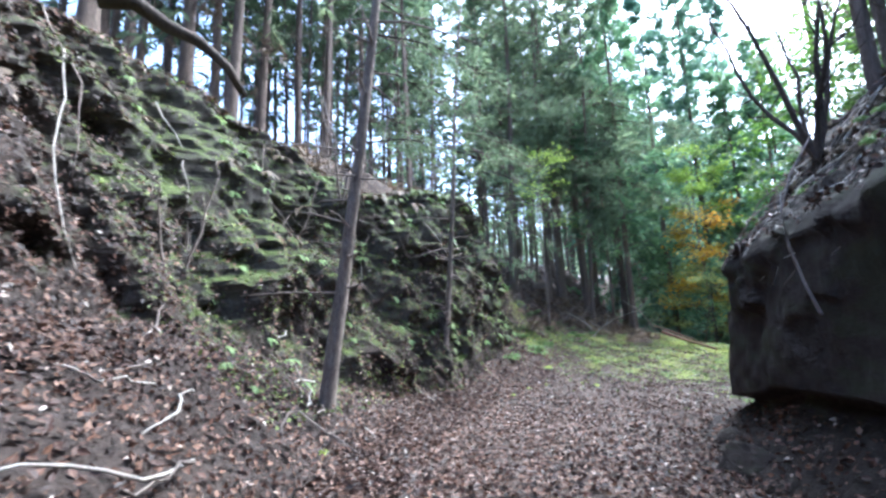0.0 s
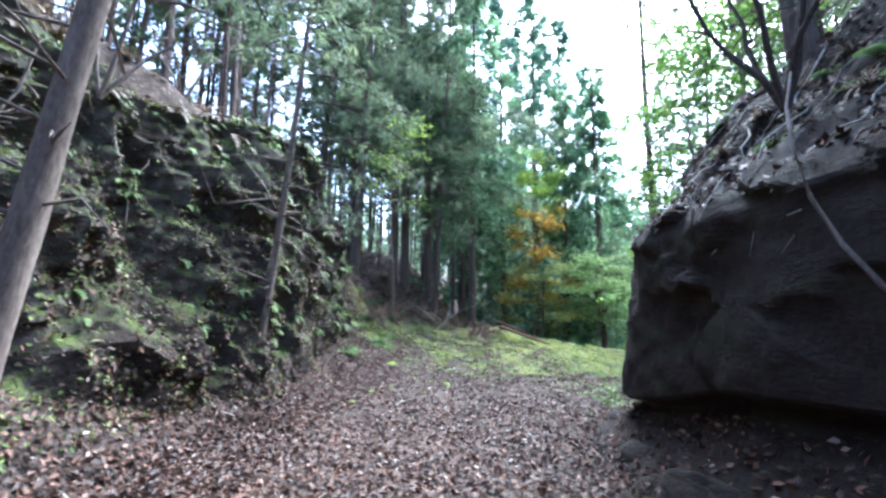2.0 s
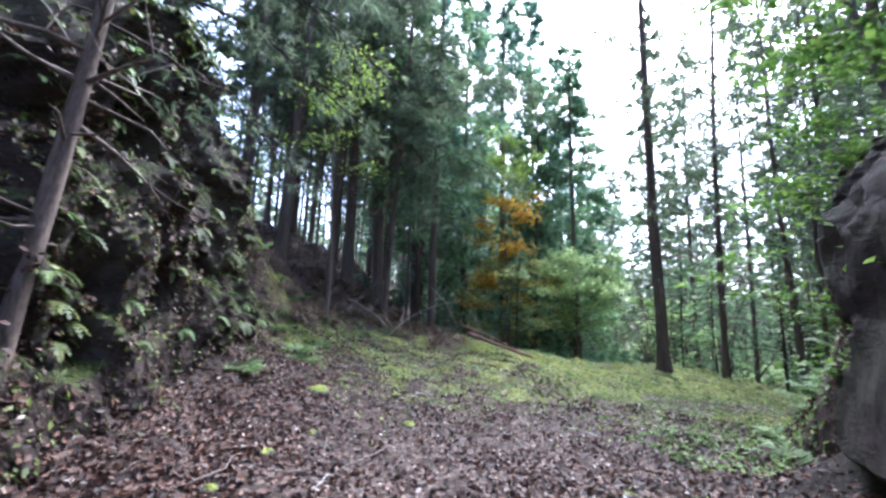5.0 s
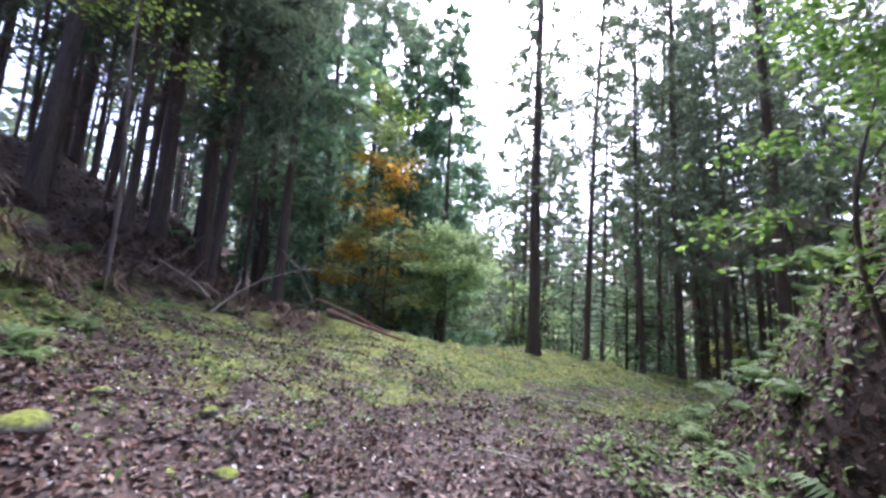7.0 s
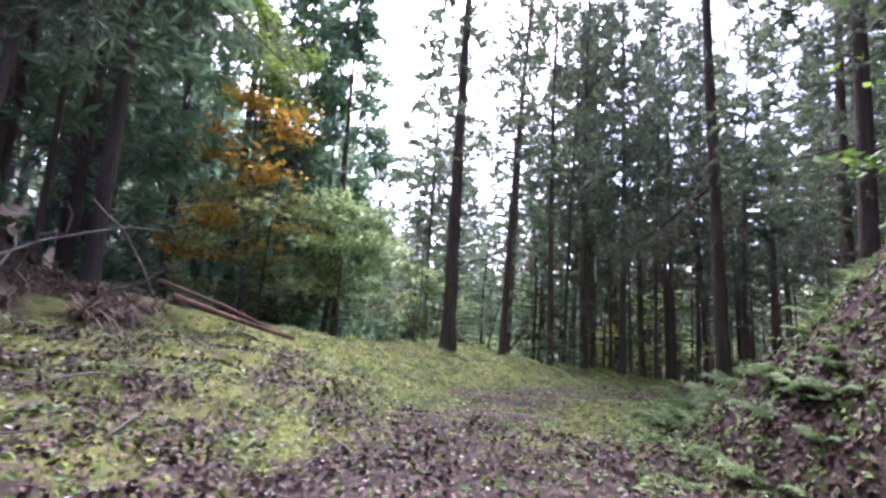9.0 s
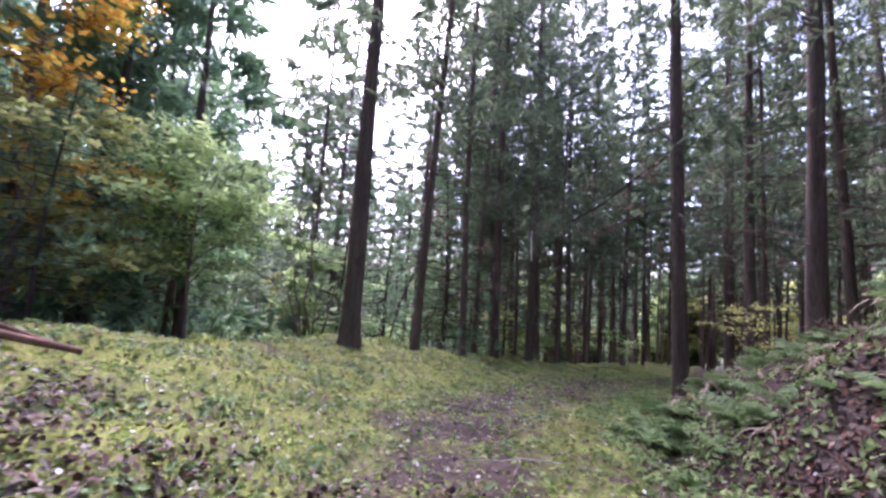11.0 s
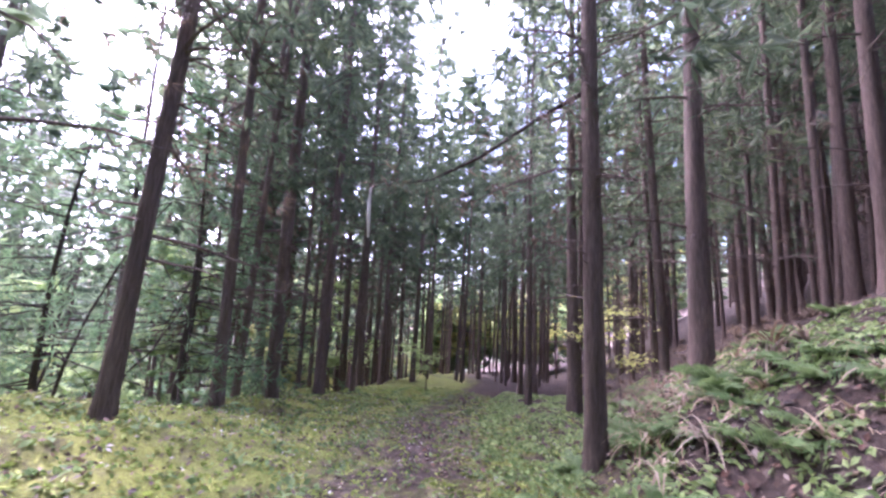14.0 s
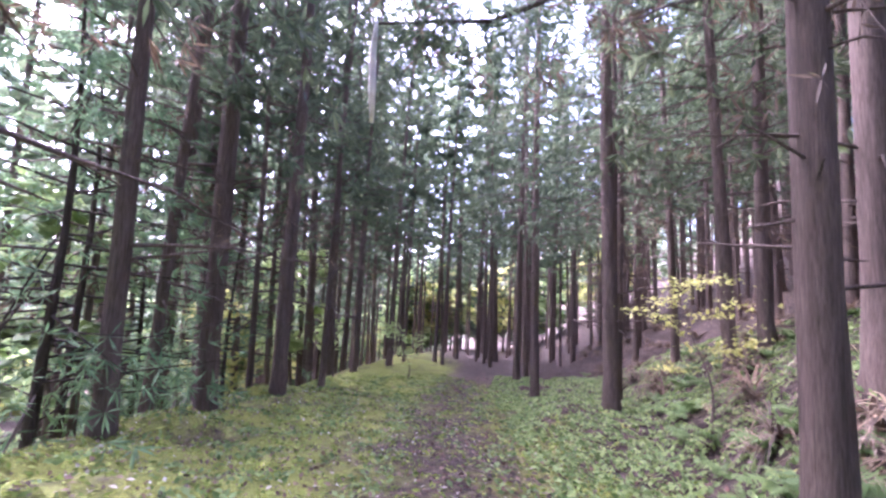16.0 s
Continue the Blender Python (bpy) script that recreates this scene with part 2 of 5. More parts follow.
def smooth(a, b, v):
    k = np.clip((v - a) / (b - a), 0, 1)
    return k * k * (3 - 2 * k)


def waves(x, y, size, seed):
    """Smooth uneven ground made of crossing waves, between about -1 and 1."""
    rs = np.random.RandomState(seed)
    out = np.zeros(np.shape(x))
    for _ in range(9):
        ang, ph, k = rs.uniform(0, 6.283), rs.uniform(0, 6.283), rs.uniform(0.6, 1.7) * 6.283 / size
        out = out + np.sin((x * np.cos(ang) + y * np.sin(ang)) * k + ph)
    return out / 4.5


def height(x, y):
    x, y = np.asarray(x, float), np.asarray(y, float)
    dp, sp, zp = to_line(x, y, PATH_LINE)
    dl, sl, _ = to_line(x, y, HILL_FOOT)
    dr, sr, _ = to_line(x, y, SPUR_FOOT)
    de, se, _ = to_line(x, y, CREST)
    sl, sr = sl - 60, sr - 60
    # hillside and cliff
    dl = np.maximum(dl, 0)
    kc = smooth(14.5, 18, sl)
    dl = np.maximum(dl - 0.75 * (1 - kc) * smooth(0, 1.2, dl), 0)
    talus = 2.4 - 2.1 * smooth(4.5, 9.5, sl)
    top = 7.0 - 2.3 * smooth(5.5, 12, sl)
    rate = 1.9 + 1.3 * smooth(7.5, 11, sl) + 4.0 * smooth(10.8, 12.5, sl)
    cl = 0.72 * np.minimum(dl, talus) + np.minimum(np.maximum(dl - talus, 0) * rate, top - 0.72 * talus) + 0.1 * np.maximum(dl - talus - (top - 0.72 * talus) / rate, 0)
    gentle = 0.4 * np.minimum(dl, 1.5) + 0.62 * np.clip(dl - 1.5, 0, 6) + 0.15 * np.maximum(dl - 7.5, 0)
    k = smooth(14.5, 18, sl)
    hill = np.minimum(cl * (1 - k) + gentle * k, 26)
    # spur and southern hillside
    d = np.maximum(-dr, 0)
    steep = 3.0 - 1.5 * smooth(9.3, 12.5, sr) - 0.78 * smooth(12.3, 14.8, sr)
    cap = 3.6 - 1.3 * smooth(9.5, 13, sr) - 1.0 * smooth(12.3, 15.5, sr)
    back = 0.9 - 0.85 * smooth(8.3, 10.2, sr)
    spur = np.minimum(np.maximum(d - back, 0) * steep, cap) + np.maximum(d - cap / steep - back, 0) * 0.5
    spur = np.minimum(spur, 22)
    # rise of the grassy bank towards the crest, and the fall behind it
    rise = np.clip(dp - 0.9, 0, 5) * (0.1 + 0.145 * smooth(9, 13, y)) * smooth(-2, 9, y) * (1 - 0.65 * smooth(14.5, 19, x))
    fall = np.maximum(de, 0) * smooth(8.5, 12.5, x)
    drop = np.minimum(fall * 0.55, 7) - np.clip((fall - 28) * 0.3, 0, 13)
    off = smooth(0.6, 2.5, np.abs(dp))
    rough = waves(x, y, 1.1, 3) * (0.02 + 0.05 * off) + waves(x, y, 5, 4) * 0.14 * off + waves(x, y, 0.45, 5) * (0.014 + 0.014 * off)
    return zp + hill + spur + rise - drop * (hill < 0.4) * 1.0 - drop * (hill >= 0.4) * np.exp(-(hill - 0.4) / 2.0) + rough


# TERRAIN END


def ground_at(x, y):
    return float(height(np.array([x]), np.array([y]))[0])


def axis_steps(lo, hi, fine, far):
    inner = list(np.arange(lo, hi + 1e-6, fine))
    out, step, v = [], fine, hi
    while v < far:
        step *= 1.12
        v += step
        out.append(v)
    inn, step, v = [], fine, lo
    while v > -far:
        step *= 1.12
        v -= step
        inn.append(v)
    return np.array(inn[::-1] + inner + out)


def mesh_from(name, verts, faces, mat, smooth_it=True):
    me = bpy.data.meshes.new(name)
    me.from_pydata([tuple(v) for v in verts], [], [tuple(f) for f in faces] if not isinstance(faces, list) else faces)
    me.materials.append(mat)
    if smooth_it:
        me.polygons.foreach_set("use_smooth", [True] * len(me.polygons))
    me.update()
    return me


def part(name, me, parent, label="", m=None):
    ob = new(name, me)
    ob.parent = parent
    if m is not None:
        ob.matrix_basis = m
    return tagged(ob, label)


def build_ground():
    xs, ys = axis_steps(-5, 24, 0.13, 300), axis_steps(-2, 19, 0.13, 300)
    X, Y = np.meshgrid(xs, ys)
    Z = height(X, Y)
    nx, ny = len(xs), len(ys)
    verts = np.stack([X.ravel(), Y.ravel(), Z.ravel()], 1)
    i = np.arange(nx * ny).reshape(ny, nx)
    faces = np.stack([i[:-1, :-1].ravel(), i[:-1, 1:].ravel(), i[1:, 1:].ravel(), i[1:, :-1].ravel()], 1).tolist()
    me = mesh_from("ground", verts, faces, GROUND)
    g = growth(X.ravel(), Y.ravel())
    at = me.attributes.new("growth", "FLOAT", "POINT")
    at.data.foreach_set("value", g.astype(np.float32))
    tagged(new("ground", me), "forest floor of brown leaf litter, moss and soil", "ground", kind="structure")


def growth(x, y):
    """Where moss and low grass cover the floor, 0 to 1."""
    dp, sp, _ = to_line(x, y, PATH_LINE)
    dl, sl, _ = to_line(x, y, HILL_FOOT)
    g = smooth(12.3, 17.2, y + 0.5 * x) * (1 - 0.5 * smooth(0.1, 2.5, dl))
    g = g * (1 - smooth(5, 10, np.abs(dp))) * (0.45 + 0.55 * smooth(0.2, 1.3, np.abs(dp - 0.1))) * smooth(-3.5, -1.2, dp + 0.0)
    return np.clip(g * (0.46 + 0.2 * smooth(4, 10, x)) + 0.17 * waves(x, y, 1.7, 9) * g, 0, 1)


build_ground()


# ---- rock faces ----
def face_sheet(name, line, profile, s_step, v_count, bumpy, seed, mat, litter, slant=0.0, cells=2.2, turn=0.0):
    """A rock face: a line on the ground, swept up a profile of (distance into the hill, height), broken into ledges."""
    pts = np.array(line, float)
    seg = np.hypot(*np.diff(pts[:, :2], axis=0).T)
    cum = np.r_[0, np.cumsum(seg)]
    s = np.arange(0, cum[-1] + 1e-6, s_step)
    px, py = np.interp(s, cum, pts[:, 0]), np.interp(s, cum, pts[:, 1])
    k = max(3, int(0.8 / s_step))
    ker = np.ones(k) / k
    pad = lambda a: np.convolve(np.r_[np.full(k, a[0]), a, np.full(k, a[-1])], ker, "same")[k:-k]
    px, py = pad(px), pad(py)
    tx, ty = np.gradient(px), np.gradient(py)
    ln = np.hypot(tx, ty)
    nx, ny = -ty / ln, tx / ln
    if turn:
        w = int(turn / s_step)
        even = lambda a: np.convolve(np.r_[np.full(w, a[0]), a, np.full(w, a[-1])], np.ones(w) / w, "same")[w:-w]
        nx, ny = even(nx), even(ny)
        nx, ny = nx / np.hypot(nx, ny), ny / np.hypot(nx, ny)
    v = np.linspace(0, 1, v_count)
    S, V = np.meshgrid(s, v, indexing="ij")
    D, H = profile(S / cum[-1], V)
    rs = np.random.RandomState(seed)
    # broken blocks: each cell stands proud by its own amount
    n_cells = int(cum[-1] * H.max() * cells)
    cs, cv, ca = rs.uniform(0, cum[-1], n_cells), rs.uniform(0, H.max(), n_cells), rs.uniform(-1, 1, n_cells)
    tilt_s, tilt_v = rs.uniform(-0.5, 0.5, n_cells), rs.uniform(-0.15, 0.3, n_cells)
    flat_s, flat_h = S.ravel() + 0.12 * waves(S.ravel(), H.ravel(), 0.7, seed), H.ravel() + 0.10 * waves(S.ravel(), H.ravel(), 0.6, seed + 1)
    out = np.zeros(len(flat_s))
    for a in range(0, len(flat_s), 4000):
        ds, dv = flat_s[a : a + 4000, None] - cs, flat_h[a : a + 4000, None] - cv
        ca_, sa_ = math.cos(slant), math.sin(slant)
        near = np.argmin(((ds * ca_ + dv * sa_) * 0.75) ** 2 + ((dv * ca_ - ds * sa_) * 1.6) ** 2, axis=1)
        r = np.arange(len(near))
        out[a : a + 4000] = bumpy * (ca[near] * 0.21 + ds[r, near] * tilt_s[near] * 0.7 + dv[r, near] * tilt_v[near] * 0.8)
    out = out.reshape(S.shape)
    out[1:-1, 1:-1] = (out[1:-1, 1:-1] * 2 + out[:-2, 1:-1] + out[2:, 1:-1] + out[1:-1, :-2] + out[1:-1, 2:]) / 6
    lean = S * 1.0 + H * 0.6
    out += abs(slant) * 0.36 * (0.45 - np.abs(waves(lean, (H - S) * 0.28, 1.5, seed + 5))) + abs(slant) * 0.16 * (0.4 - np.abs(waves(lean, (H - S) * 0.35, 0.6, seed + 6)))
    out += (0.05 if turn else 0.022) * waves(S, H, 0.3, seed + 2) * bumpy + 0.22 * waves(S, H, 2.4, seed + 3) * bumpy
    out *= smooth(0.0, 0.06, V) * (1 - 0.7 * smooth(0.9, 1, V))
    if turn:
        out = out * (1 - 0.72 * np.clip(litter(S / cum[-1], V, D, H), 0, 1))
    D = D - out
    X, Y = px[:, None] + nx[:, None] * D, py[:, None] + ny[:, None] * D
    base = to_line(px, py, PATH_LINE)[2][:, None]
    Z = base + H - 0.15
    verts = np.stack([X.ravel(), Y.ravel(), Z.ravel()], 1)
    i = np.arange(S.size).reshape(S.shape)
    faces = np.stack([i[:-1, :-1].ravel(), i[1:, :-1].ravel(), i[1:, 1:].ravel(), i[:-1, 1:].ravel()], 1).tolist()
    me = mesh_from(name, verts, faces, mat, False)
    me.attributes.new("litter", "FLOAT", "POINT").data.foreach_set("value", litter(S / cum[-1], V, D, H).ravel().astype(np.float32))
    return new(name, me), verts, S.shape


def cliff_profile(u, v):
    # v rises first up the talus, then up the broken face, then back over the brow
    sl = u * 19.3 - 2.0
    talus = 2.4 - 2.1 * smooth(4.5, 9.5, sl)
    top = (7.0 - 2.3 * smooth(5.5, 12, sl) + 0.9 * smooth(10, 12, sl)) * (1 - 0.72 * smooth(13.0, 16.0, sl))
    rate = 1.9 + 1.3 * smooth(7.5, 11, sl) + 4.0 * smooth(10.8, 12.5, sl)
    run = (top - 0.72 * talus) / rate
    end = talus + run + 0.8
    d = v * end
    h = 0.72 * np.minimum(d, talus) + np.clip((d - talus) * rate, 0, top - 0.72 * talus) + 0.3 * np.maximum(d - talus - run, 0)
    return d - 0.08, h + 0.2


def cliff_litter(u, v, d, h):
    sl = u * 19.3 - 2.0
    talus = 2.4 - 2.1 * smooth(4.5, 9.5, sl)
    low = 1 - smooth(talus * 0.85, talus * 1.15 + 0.1, d + 0.25 * waves(u * 19.3, h, 1.2, 8))
    return np.clip(low + 0.8 * (1 - smooth(0.27, 0.4, u + 0.05 * waves(u * 19.3, h, 1.0, 6))), 0, 1)


cliff, cliff_verts, cliff_shape = face_sheet("rock_cliff", [(-1.5, -2.0), (-1.6, 4), (-1.35, 6), (-0.5, 9.3), (0.8, 11.0), (1.5, 12.3), (2.6, 14.6), (3.7, 16.0)], cliff_profile, 0.055, 170, 1.0, 21, CLIFF, cliff_litter, -0.9, 1.7, 6.0)
tagged(cliff, "broken mossy rock face of an old cutting", "cliff", kind="structure")


def spur_profile(u, v):
    # undercut foot, upright face, rounded brow of earth
    z = np.array([0.0, 0.12, 0.2, 0.235, 0.26, 0.29, 0.6, 0.63, 0.72, 0.84, 1.0])
    dd = np.array([-0.8, -0.2, 0.15, 0.24, 0.2, -0.06, -0.05, 0.06, 0.5, 1.0, 2.1])
    hh = np.array([-0.05, 0.24, 0.48, 0.56, 0.62, 0.66, 2.5, 2.66, 3.1, 3.8, 5.0])
    d, h = np.interp(v, z, dd), np.interp(v, z, hh)
    h = h + 0.32 * (1 - smooth(0.6, 0.74, u)) * smooth(0.02, 0.22, v) * (1 - smooth(0.3, 0.6, v))
    h = h + 0.09 * waves(u * 14.7, v * 6, 0.55, 37) * smooth(0.6, 0.7, v)
    end = smooth(0.8, 0.9, u)
    slope = np.interp(v, (0, 1), (-0.5, 2.0))
    low = (1 - 0.6 * smooth(0.85, 0.97, u)) * (0.88 + 0.12 * smooth(0.1, 0.4, u))
    return -(d * (1 - end) + slope * end), h * low + 0.1


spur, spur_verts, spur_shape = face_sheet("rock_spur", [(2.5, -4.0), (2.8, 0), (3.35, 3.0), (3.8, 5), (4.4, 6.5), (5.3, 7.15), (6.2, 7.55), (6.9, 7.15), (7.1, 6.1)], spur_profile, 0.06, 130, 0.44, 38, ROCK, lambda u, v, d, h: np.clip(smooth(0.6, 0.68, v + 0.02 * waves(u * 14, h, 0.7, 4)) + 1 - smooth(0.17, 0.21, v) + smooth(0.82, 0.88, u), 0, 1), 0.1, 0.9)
tagged(spur, "dark undercut rock outcrop with earth on its brow, shade put into both colours", "outcrop", kind="structure")


# ---- plants ----
def diamonds(centres, along, across, rng_shift=0.0):
    """Small leaf blades: four corners each, bent a little along the middle."""
    n = len(centres)
    lift = np.cross(along, across)
    lift /= np.linalg.norm(lift, axis=1)[:, None] + 1e-9
    size = np.linalg.norm(across, axis=1)[:, None]
    v = np.stack([centres - along * 0.5, centres + across * 0.5 + lift * size * 0.12, centres + along * 0.5, centres - across * 0.5 + lift * size * 0.12], 1).reshape(-1, 3)
    i = np.arange(n) * 4
    f = np.concatenate([np.stack([i, i + 1, i + 2], 1), np.stack([i, i + 2, i + 3], 1)]).tolist()
    return v, f


def unit(v):
    return v / (np.linalg.norm(v, axis=-1, keepdims=True) + 1e-9)


def tube(path, radii, sides=7, flare=None):
    """A tapered tube along a path."""
    path, radii = np.array(path, float), np.array(radii, float)
    t = unit(np.gradient(path, axis=0))
    ref = np.where(np.abs(t[:, 2:3]) > 0.9, np.array([[1.0, 0, 0]]), np.array([[0, 0, 1.0]]))
    a = unit(np.cross(t, ref))
    b = np.cross(t, a)
    ang = np.linspace(0, 2 * np.pi, sides, endpoint=False)
    ring = a[:, None] * np.cos(ang)[None, :, None] + b[:, None] * np.sin(ang)[None, :, None]
    if flare is not None:
        rr = radii[:, None] * flare
    else:
        rr = np.repeat(radii[:, None], sides, 1)
    v = (path[:, None] + ring * rr[:, :, None]).reshape(-1, 3)
    n = len(path)
    f = [(i * sides + j, i * sides + (j + 1) % sides, (i + 1) * sides + (j + 1) % sides, (i + 1) * sides + j) for i in range(n - 1) for j in range(sides)]
    f.append(tuple((n - 1) * sides + j for j in range(sides)))
    return v, f


def joined(pieces):
    vs, fs, n = [], [], 0
    for v, f in pieces:
        vs.append(v)
        fs += [tuple(i + n for i in q) for q in f]
        n += len(v)
    return np.concatenate(vs), fs


def crown_sprays(rs, branches, tufts, blades, length, width, droop, spread, clumps=3):
    """Bunches of drooping needle blades, a few bunches along each branch given as (start, tip)."""
    a = np.array([b[0] for b in branches])
    b = np.array([b[1] for b in branches])
    size = np.linalg.norm(b - a, axis=1)
    spot = np.sort(rs.uniform(0.3, 1.0, (len(a), clumps)), axis=1)
    k = np.take_along_axis(spot, rs.randint(0, clumps, (len(a), tufts)), 1)[..., None]
    k = k + rs.normal(0, 0.035, k.shape)
    c = a[:, None] + (b - a)[:, None] * k
    c[..., 2] -= droop * (k[..., 0] ** 2) * size[:, None]
    c = c.reshape(-1, 3)
    c += rs.normal(0, 1, c.shape) * (0.05 + np.repeat(size, tufts)[:, None] * spread * 0.62) * np.array([1, 1, 0.6])
    out = np.repeat(unit(b - a), tufts, 0)
    c, out = np.repeat(c, blades, 0), np.repeat(out, blades, 0)
    d = unit(out * 0.6 + rs.normal(0, 0.6, c.shape) + np.array([0, 0, -0.3]))
    side = unit(np.cross(d, rs.normal(0, 1, c.shape)))
    ln = rs.uniform(0.55, 1.25, (len(c), 1)) * length
    return diamonds(c + d * ln * 0.5, d * ln, side * ln * width)


def bough(root, rs, a, b, sag, leaf, sprays=34, tufts=9, blades=7, length=0.24, thick=0.03):
    """A long drooping bough of a standing tree, with hanging side sprays along its outer part."""
    a, b = np.array(a, float), np.array(b, float)
    k = np.linspace(0, 1, 9)
    line = a + (b - a) * k[:, None] + np.array([0, 0, 1.0]) * (sag * np.sin(np.pi * k))[:, None] + rs.normal(0, 0.03, (9, 3)) * (k * (1 - k))[:, None] * 4
    local = root.matrix_basis.inverted()
    part("branch", mesh_from("branch", *tube(line, np.linspace(thick, 0.006, 9), 5), BARK_DARK), root, "", local)
    reach = np.linalg.norm(b - a)
    pairs, twigs = [], []
    for _ in range(sprays):
        q = 8 * rs.uniform(0.2, 0.999)
        p = line[int(q)] + (line[int(q) + 1] - line[int(q)]) * (q - int(q))
        e = p + np.array([rs.normal(0, 0.13), rs.normal(0, 0.13), rs.uniform(-0.16, 0.02)]) * reach * (1.1 - 0.07 * q) + (b - a) * 0.1
        pairs.append((p, e))
        twigs.append(tube([p, (p + e) / 2 + np.array([0, 0, 0.04]), e], [0.01, 0.007, 0.003], 3))
    part("twig_growth", mesh_from("twig_growth", *joined(twigs), BARK_DARK), root, "", local)["kind"] = "stuff"
    part("foliage", mesh_from("foliage", *crown_sprays(rs, pairs, tufts, blades, length, 0.12, 0.3, 0.2), leaf, False), root, "", local)


def trunk_path(rs, tall, lean, wob=0.05):
    z = np.linspace(-0.4, tall, 12)
    k = np.maximum(z, 0) / tall
    x = lean[0] * z + wob * np.sin(k * 5 + rs.uniform(0, 6)) * k * 3
    y = lean[1] * z + wob * np.sin(k * 4 + rs.uniform(0, 6)) * k * 3
    return np.stack([x, y, z], 1)


def conifer(name, label, seed, tall=20.0, girth=0.2, first=7.0, reach=2.2, count=70, tufts=9, blades=7, width=0.17, bark=None, leaf=None, stubs=18, spray=0.3, lean=(0, 0), dry=0, group="", split=0):
    """A straight conifer: tapered trunk with a flared foot, dead stubs below, a crown of needle sprays above."""
    rs = np.random.RandomState(seed)
    bark, leaf = bark or BARK, leaf or CEDAR_LEAF
    root = new(name)
    tagged(root, label, "tree", group)
    p = trunk_path(rs, tall, lean)
    z = p[:, 2]
    r = girth * (1 - 0.82 * np.clip(z / tall, 0, 1)) * (1 + 0.45 * np.exp(-np.maximum(z, 0) / 0.35))
    # finer rings at the foot
    zz = np.r_[-0.4, 0, 0.15, 0.35, 0.7, 1.2, np.linspace(2, tall, 12)]
    p = np.stack([np.interp(zz, z, p[:, 0]), np.interp(zz, z, p[:, 1]), zz], 1)
    r = girth * (1 - 0.85 * np.clip(zz / tall, 0, 1)) * (1 + 0.28 * np.exp(-np.maximum(zz, 0) / 0.3))
    fl = 1 + rs.normal(0, 0.05, (len(zz), 11)) + 0.15 * np.exp(-np.maximum(zz, 0) / 0.3)[:, None] * np.sin(np.arange(11) * 2.3)[None]
    part("trunk", mesh_from("trunk", *tube(p, r, 11, fl), bark), root)
    at = lambda h: np.array([np.interp(h, zz, p[:, 0]), np.interp(h, zz, p[:, 1]), h])
    tw = []
    for _ in range(stubs):
        h = rs.uniform(1.6, max(first + 2, 3))
        ang, ln = rs.uniform(0, 6.283), rs.uniform(0.3, 1.5)
        d = np.array([math.cos(ang), math.sin(ang), rs.uniform(-0.25, 0.35)])
        a = at(h)
        mid = a + d * ln * 0.6
        tw.append(tube([a, mid, a + d * ln + np.array([0, 0, rs.uniform(-0.25, 0.1)])], [0.018, 0.012, 0.004], 4))
    for i in range(split):
        h, ang, ln = rs.uniform(1.8, first + 1.5), rs.uniform(0, 6.283), rs.uniform(0.9, 2.2)
        d = np.array([math.cos(ang), math.sin(ang), rs.uniform(-0.15, 0.25)])
        a = at(h)
        sub = [a + d * ln * q + np.array([0, 0, -0.18 * ln * q * q]) + rs.normal(0, 0.02, 3) for q in (0, 0.3, 0.55, 0.8, 1)]
        bits = [tube(sub, np.linspace(0.026, 0.005, 5), 5)]
        for q in (1, 2, 3, 4):
            e = sub[q] + rs.normal(0, 0.28, 3) + d * 0.2
            bits.append(tube([sub[q], (sub[q] + e) / 2 + rs.normal(0, 0.02, 3), e], [0.009, 0.006, 0.003], 3))
        part("branch", mesh_from("branch", *joined(bits), bark), root, "bare dead branch")
    branches = []
    for i in range(count):
        k = (i + rs.uniform(0, 1)) / count
        h = first + (tall - first) * k
        ln = reach * (1 - k) ** 0.75 * rs.uniform(0.55, 1.15) + 0.25
        ang = rs.uniform(0, 6.283)
        a = at(h)
        b = a + np.array([math.cos(ang) * ln, math.sin(ang) * ln, ln * rs.uniform(-0.25, 0.3)])
        branches.append((a, b))
        tw.append(tube([a, b], [0.02, 0.004], 3))
    if tw:
        part("twig_growth", mesh_from("twig_growth", *joined(tw), bark), root)["kind"] = "stuff"
    v, f = crown_sprays(rs, branches, tufts, blades, spray, width, 0.25, 0.13)
    part("crown", mesh_from("crown", v, f, leaf, False), root)
    if dry:
        low = [(at(h := rs.uniform(first * 0.6, first)), at(h) + np.array([rs.normal(0, 1.1), rs.normal(0, 1.1), -0.3])) for _ in range(dry)]
        v, f = crown_sprays(rs, low, 7, 6, spray * 0.5, width * 0.7, 0.3, 0.14)
        part("dry_foliage", mesh_from("dry_foliage", v, f, CEDAR_DRY, False), root, "brown dead needles")
    return root


